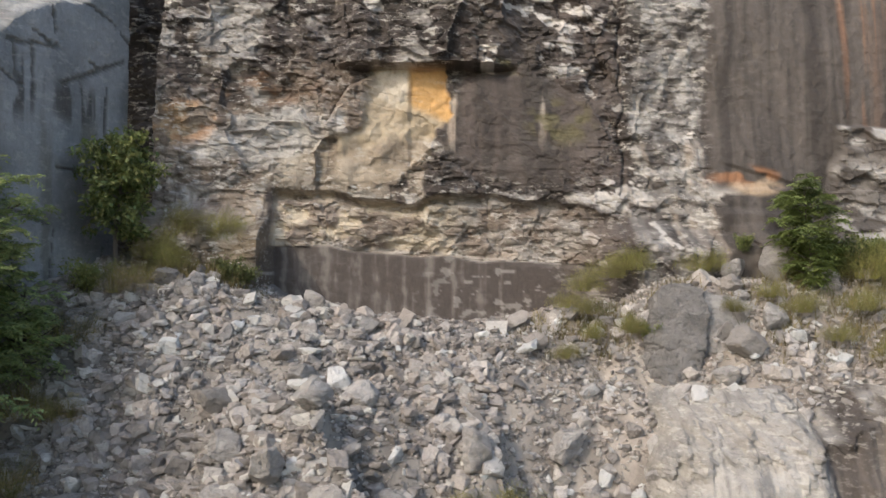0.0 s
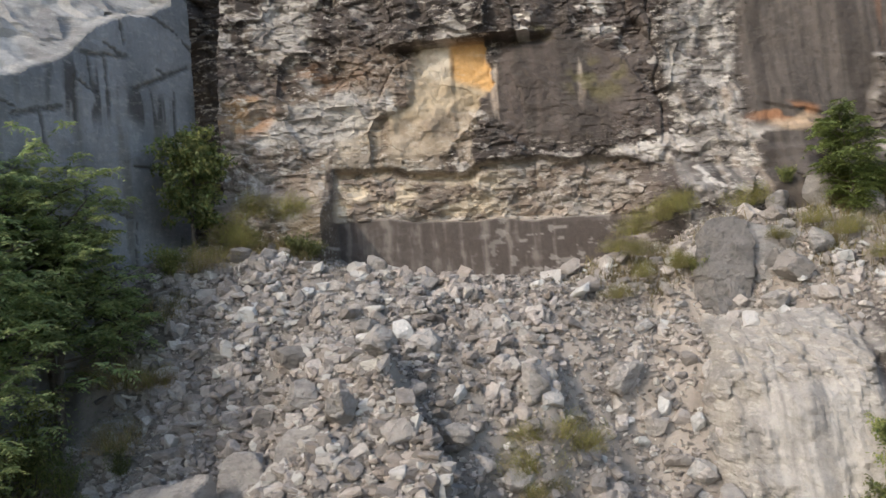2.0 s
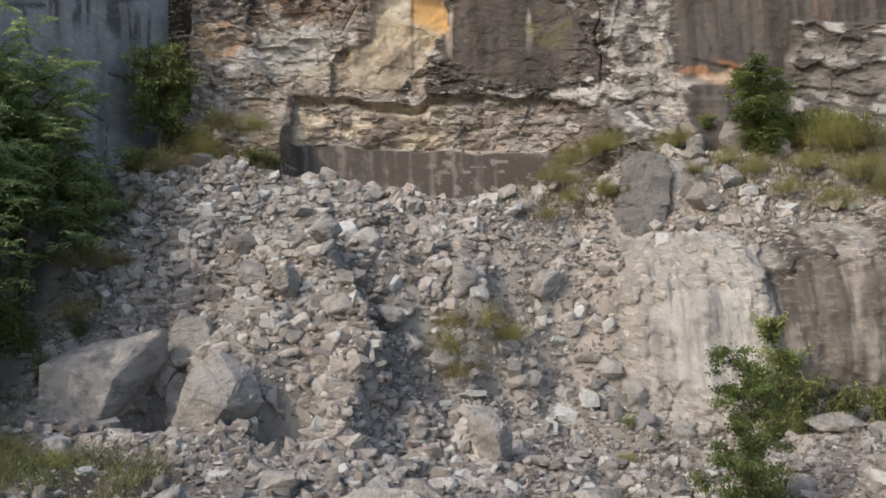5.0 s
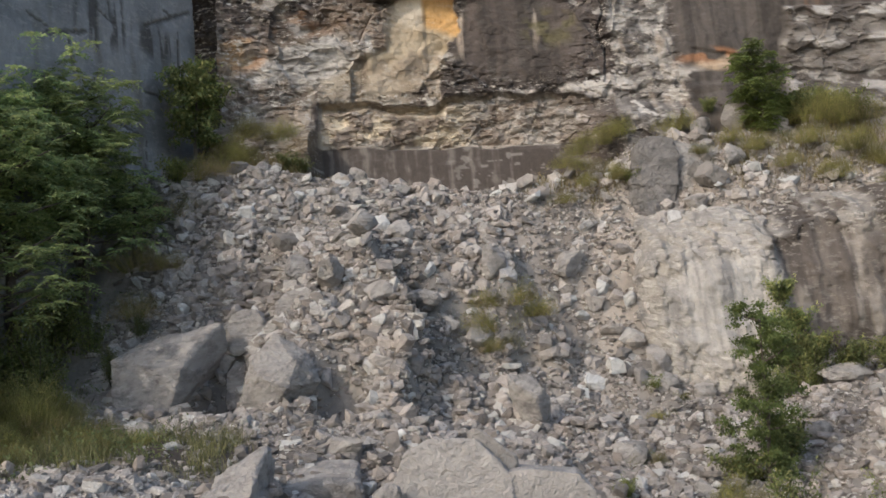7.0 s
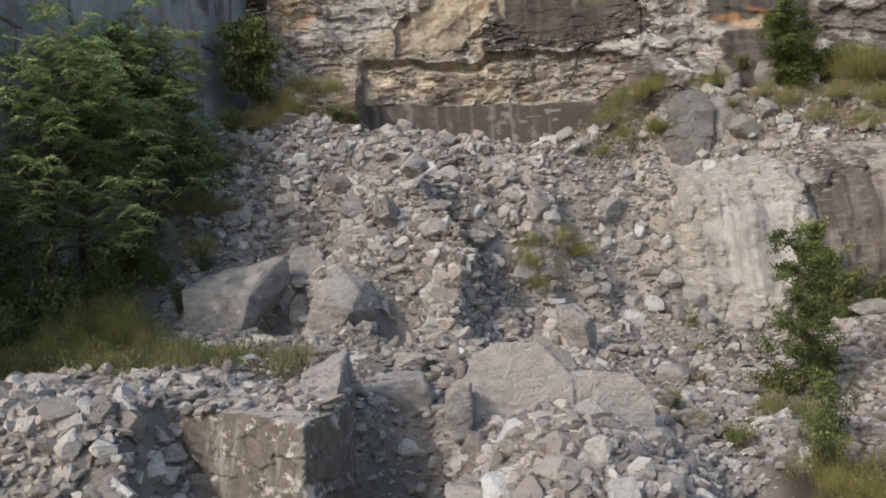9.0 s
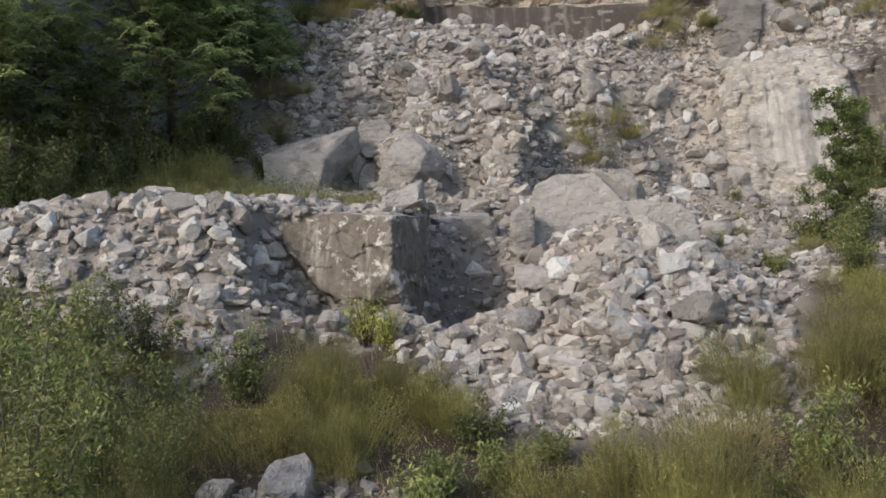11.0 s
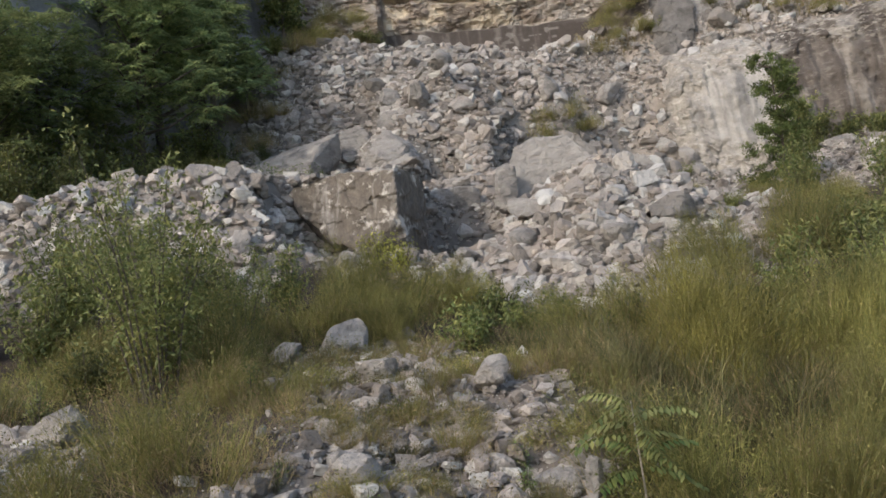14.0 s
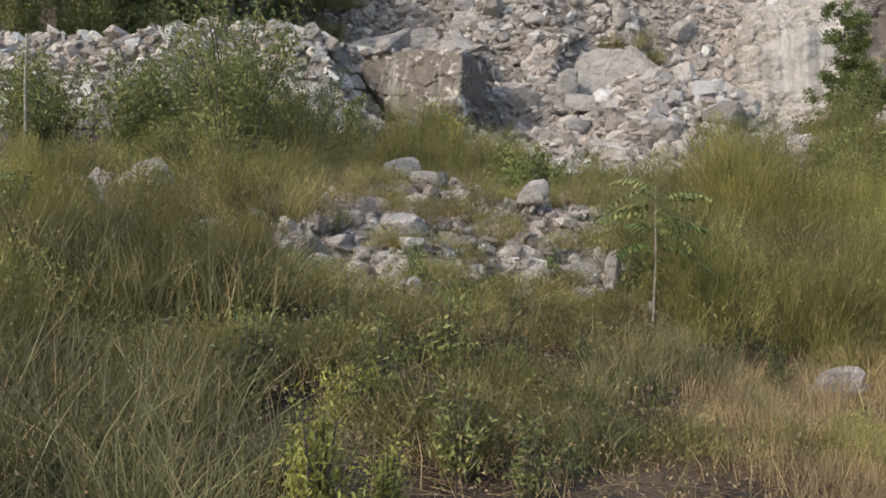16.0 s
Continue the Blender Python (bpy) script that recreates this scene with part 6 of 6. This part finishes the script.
put(leafy(17, 0.7, 0.2, 420, 0.05, M_SAPLING, "slender leafy weed in bare soil"), filled(16, -4.6, -1.6, -9.6, -7.0, 0.5, 0.9, lambda x, y: 0 * x + 1.0, 61) + filled(12, -5.2, -2.2, -6.6, -3.4, 0.4, 0.75, lambda x, y: 0 * x + 1.0, 62))
put(leafy(14, 1.0, 0.35, 500, 0.10, M_LEAF2, "upright leafy weed with narrow leaves"), [(-3.2, -9.6, 0.75, 0), (-3.9, -8.6, 0.8, 80), (-3.5, -7.8, 0.8, 160), (-2.7, -9.9, 0.6, 20), (-0.35, -6.7, 0.6, 0)] + filled(16, -9, 3, -9, 3, 0.5, 0.9, bushy, 35))


def tree_of_heaven(x, y, height):
    """A thin stem with a head of long pinnate leaves."""
    r = np.random.RandomState(77)
    root = new("sapling")
    root.matrix_basis = Matrix.Translation((x, y, float(land(x, y))))
    part("stem", mesh_from("stem", *tube([(0, 0, 0), (0.02, 0, height * 0.5), (0, 0.02, height)], [0.014, 0.011, 0.007], 6), M_DEADWOOD, True), root)
    for i in range(19):
        a, length = i * 2.4 + r.normal() * 0.3, r.uniform(0.36, 0.64)
        rise = r.uniform(0.0, 0.8)
        p0 = np.array([0, 0, height * r.uniform(0.58, 1.0)])
        t = np.linspace(0, 1, 12)
        out = np.array([math.cos(a), math.sin(a), 0])
        spine = p0 + out * (t * length)[:, None] + np.array([0, 0, 1]) * ((rise * t - 0.55 * t * t) * length)[:, None]
        v, f = [], []
        across = np.cross(out, (0, 0, 1))
        for k in range(2, 12):
            for s in (-1, 1):
                L = 0.13 * (1 - 0.6 * abs(t[k] - 0.45)) * r.uniform(0.8, 1.15)
                q = spine[k]
                d = across * s * 0.9 + out * 0.3 + np.array([0, 0, -0.6]) + r.normal(size=3) * 0.12
                b = len(v)
                v += [q, q + d * L * 0.4 + out * 0.022, q + d * L, q + d * L * 0.4 - out * 0.022]
                f.append((b, b + 1, b + 2, b + 3))
        leaf = part("leaf", mesh_from("leaf", np.array(v), np.array(f), M_SAPLING if p0[2] < 0.72 * height else M_LEAF2), root)
        part("leafstalk", mesh_from("leafstalk", *tube(spine, np.full(12, 0.004), 4), M_LEAF2, True), leaf)
    return tagged(root, "young tree of heaven with long feathery leaves", "sapling")


tree_of_heaven(-1.46, -5.8, 1.65)


# ---- grass ----
def grass(name, n, x0, x1, y0, y1, lo, hi, keep, material, label, width, r):
    p = np.stack([r.uniform(x0, x1, n), r.uniform(y0, y1, n)], -1)
    k = r.uniform(0, 1, n) < keep(p[:, 0], p[:, 1])
    p = p[k]
    n = len(p)
    roots = np.stack([p[:, 0], p[:, 1], ground_z(p[:, 0], p[:, 1]) - 0.02], -1)
    h = r.uniform(lo, hi, n) * (0.6 + 0.5 * (vnoise(p[:, 0] * 0.8, p[:, 1] * 0.8, 0, 81) + 1) / 2)
    tips = roots + np.stack([r.normal(size=n) * 0.25 * h, r.normal(size=n) * 0.25 * h, h], -1)
    ob = new(name, mesh_from(name, *blades(roots, tips, width, r, 0.2, 2), material))
    return tagged(ob, label, "grass", kind="stuff")


def green_keep(x, y):
    return (1 - stony(x, y)) * ramp(fbm(x * 0.9, y * 0.9, 0, 3, 91), -0.1, 0.4) * (1 - 0.8 * blob(x, y, 1.0, -8, 3.0, 3.0))


def dry_keep(x, y):
    return (1 - stony(x, y)) * (0.12 + 0.88 * blob(x, y, 1.9, -7.6, 2.3, 3.2)) * ramp(fbm(x * 1.0, y * 1.0, 0, 3, 92), -0.4, 0.4) * (1 - 0.9 * blob(x, y, -2.2, -9.8, 1.8, 0.9))


grass("near_grass", 40000, -12, 10, -13.5, 8, 0.15, 0.6, green_keep, M_GRASS, "green grass tufts on the quarry floor", 0.012, rng)
grass("dry_grass", 110000, -12, 10, -13.5, 8, 0.15, 0.6, dry_keep, M_DRY, "dry straw-coloured grass", 0.008, rng)
grass("straw_grass", 52000, -1.9, 3.0, -11, -4.5, 0.08, 0.34, lambda x, y: blob(x + 0.4 * vnoise(x * 1.5, y * 1.5, 0, 88), y, 0.6, -8.3, 1.9, 2.5) * ramp(fbm(x * 1.6, y * 1.6, 0, 3, 89), -0.7, 0.1), M_DRY, "short tawny dry grass beside the path", 0.007, rng)
grass("tall_dry_grass", 30000, 0.6, 8, -6.5, 2.5, 0.3, 0.95, lambda x, y: (1 - stony(x, y)) * (1 - blob(x, y, 0.4, -6.7, 0.7, 1.1)) * ramp(fbm(x * 0.8, y * 0.8, 0, 3, 98), -0.2, 0.4), M_DRY, "tall straw-coloured grass among the broom", 0.010, rng)
grass("bench_grass", 24000, -18, -6, 14, 21, 0.2, 0.8, lambda x, y: (1 - stony(x, y)) * ramp(fbm(x * 0.7, y * 0.7, 0, 3, 90), -0.4, 0.3), M_REED, "rough grass under the trees", 0.02, rng)


def litter(name, n, x0, x1, y0, y1, keep, material, label, r):
    """Dead stems lying flat on the soil."""
    p = np.stack([r.uniform(x0, x1, n), r.uniform(y0, y1, n)], -1)
    p = p[r.uniform(0, 1, n) < keep(p[:, 0], p[:, 1])]
    n = len(p)
    a, long = r.normal(size=n) * 0.9 + 0.4, r.uniform(0.08, 0.42, n)
    q = p + np.stack([np.cos(a), np.sin(a)], -1) * long[:, None]
    roots = np.column_stack([p, ground_z(p[:, 0], p[:, 1]) + r.uniform(0.005, 0.05, n)])
    tips = np.column_stack([q, ground_z(q[:, 0], q[:, 1]) + r.uniform(0.005, 0.09, n)])
    ob = new(name, mesh_from(name, *blades(roots, tips, 0.007, r, 0.12, 2), material))
    return tagged(ob, label, "litter", kind="stuff")


litter("straw_litter", 8000, -4.5, 2.5, -12.8, -7.0, lambda x, y: np.maximum(0.35, blob(x, y, -1.2, -9.8, 2.6, 1.8)) * ramp(fbm(x * 1.2, y * 1.2, 0, 3, 87), -0.6, 0.3), M_DRY, "dead stems lying on dark soil", rng)
litter("brown_litter", 16000, -5.5, 2.0, -12.8, -6.5, lambda x, y: ramp(fbm(x * 1.5, y * 1.5, 0, 3, 86), -0.5, 0.4), M_BARKY, "brown twigs and dead leaves lying on the soil", rng)


def ledge_keep(x, y):
    return np.maximum(blob(x, y, -9.3, 33.4, 2.2, 1.2), np.maximum(blob(x, y, 6.2, 33.2, 3.0, 1.0), blob(x, y, 14.5, 32.2, 4.0, 1.6))) * ramp(vnoise(x, y, 0, 93), -0.7, 0.2)


grass("ledge_grass", 26000, -12, 19, 30.5, 35.5, 0.25, 0.8, ledge_keep, M_GRASS, "yellow-green grass on the cliff ledges", 0.03, rng)


def put_high(ob, spots):
    """As put(), with the ledge's height given."""
    for i, (x, y, z, s, a) in enumerate(spots):
        m = pose(x, y, z, 0, 0, a) @ Matrix.Diagonal((s, s, s, 1))
        if i:
            copy_thing(ob, m)
        else:
            ob.matrix_basis = m


put_high(broom(21, 1.6, 1.2, 2600, 700, "yellow-green broom bush on the cliff ledge"), [(-10.4, 34.6, 19.2, 0.9, 0), (-9.2, 34.5, 19.2, 0.9, 60), (-8.2, 34.7, 19.1, 0.75, 120), (-11.2, 33.8, 18.4, 0.9, 30), (-9.8, 33.0, 18.1, 0.7, 200),
    (5.0, 33.9, 17.4, 0.7, 0), (6.2, 34.3, 17.9, 0.8, 80), (7.2, 34.2, 18.2, 0.8, 160), (4.2, 33.2, 16.8, 0.5, 20), (5.4, 32.8, 16.6, 0.55, 220), (6.6, 32.2, 16.0, 0.6, 300),
    (9.4, 33.9, 18.2, 0.7, 40), (13.0, 33.6, 18.0, 0.9, 90), (15.0, 33.0, 18.0, 1.1, 10), (16.4, 32.6, 17.8, 1.1, 130), (17.6, 32.8, 17.9, 1.0, 250), (14.4, 31.6, 16.9, 0.7, 60), (16.0, 31.2, 16.4, 0.8, 0), (18.6, 31.8, 17.0, 1.0, 20), (17.4, 30.6, 15.7, 0.8, 180), (13.2, 30.9, 15.9, 0.5, 0), (4.0, 31.6, 15.1, 0.45, 60), (5.2, 31.9, 15.8, 0.5, 130), (11.4, 32.4, 17.3, 0.5, 10), (12.4, 31.8, 16.8, 0.6, 80), (15.2, 30.2, 15.2, 0.7, 160), (18.8, 30.2, 15.6, 0.9, 0), (10.2, 31.9, 16.8, 0.4, 200), (16.8, 29.0, 14.6, 0.6, 90)])
put_high(leafy(22, 1.2, 0.9, 1800, 0.16, M_LEAF2, "leafy green shrub at the cliff's foot"), [(-7.9, 33.2, 17.5, 0.9, 0), (-7.4, 33.6, 17.6, 0.6, 40), (-12.4, 31.4, 17.2, 1.1, 90), (14.9, 33.6, 18.3, 1.3, 0), (11.2, 25.5, 8.3, 1.2, 0), (11.5, 25.7, 9.4, 1.0, 50), (11.1, 25.8, 10.5, 0.9, 100), (11.8, 25.3, 8.2, 1.3, 150), (13.0, 24.9, 8.0, 1.1, 200), (14.3, 24.6, 8.0, 1.2, 250), (9.2, 20.4, 6.2, 1.2, 300), (7.5, 18.9, 5.6, 1.1, 20), (15.9, 33.8, 18.4, 1.2, 70), (7.2, 32.0, 15.7, 0.7, 0), (11.2, 34.2, 19.0, 0.6, 100), (17.0, 33.4, 18.2, 1.2, 10)])


# ---- low weeds ----
def weeds(name, n, x0, x1, y0, y1, high, leaf, keep, material, label, r):
    p = np.stack([r.uniform(x0, x1, n), r.uniform(y0, y1, n)], -1)
    p = p[r.uniform(0, 1, n) < keep(p[:, 0], p[:, 1])]
    n = len(p)
    z = ground_z(p[:, 0], p[:, 1]) + high * r.uniform(0, 1, n) ** 1.5 * (0.5 + 0.5 * (vnoise(p[:, 0] * 1.1, p[:, 1] * 1.1, 0, 83) + 1))
    ob = new(name, mesh_from(name, *leaves(np.column_stack([p, z]), leaf, leaf * 0.4, r), material))
    return tagged(ob, label, "weeds", kind="stuff")


weeds("green_weeds", 60000, -12, 10, -12.5, 8, 0.42, 0.05, lambda x, y: bushy(x, y) * (1 - 0.9 * blob(x, y, 0.7, -8.3, 1.9, 2.6)) * ramp(fbm(x * 0.7, y * 0.7, 0, 3, 95), -0.5, 0.4), M_LEAF2, "low green weeds between the bushes", rng)
weeds("dry_weeds", 75000, -11, 6, -11.5, 6, 0.35, 0.042, lambda x, y: (1 - 0.6 * stony(x, y)) * ramp(fbm(x * 0.9, y * 0.9, 0, 3, 96), -0.5, 0.4), M_DRY, "dry brown weeds and litter", rng)
weeds("strip_weeds", 46000, -9, 0, -8, 3, 0.3, 0.045, lambda x, y: stony(x, y) * ramp(fbm(x * 1.3, y * 1.3, 0, 3, 97), -0.2, 0.4), M_GRASS, "thin weeds between the stones", rng)
weeds("under_trees", 40000, -22, -8, 13.5, 29, 0.8, 0.13, lambda x, y: np.maximum(1 - stony(x, y), 0.5 * ramp(-x - 0.3 * (y - 24), 12.5, 14)) * ramp(fbm(x * 0.6, y * 0.6, 0, 3, 94), -0.4, 0.3), M_LEAF, "undergrowth beneath the trees", rng)


def white_flowers(x, y):
    return bushy(x, y) * 0.9


weeds("white_flowers", 260, -3.2, 1.0, -10, -7.5, 0.4, 0.022, white_flowers, M_FLOWER, "tiny white flowers among the weeds", rng)
weeds("slope_weeds", 16000, -13, 16, 22, 33, 0.3, 0.09, lambda x, y: ramp(fbm(x * 0.5, y * 0.5, 0, 3, 99), 0.5, 0.75) * 0.9, M_GRASS, "sparse grass tufts on the scree", rng)


def stake(x, y, height):
    """A thin bare stem standing alone."""
    z = float(land(x, y)) - 0.1
    ob = new("dead_stem", mesh_from("dead_stem", *tube([(0, 0, 0), (0.02, 0, height * 0.35), (-0.01, 0.01, height * 0.7), (0.02, 0, height)], [0.035, 0.032, 0.027, 0.015], 6), M_DEADWOOD, True))
    ob.matrix_basis = Matrix.Translation((x, y, z))
    return tagged(ob, "thin bare pale stem standing among bushes", "stem")


stake(-12.15, 0.0, 2.6)
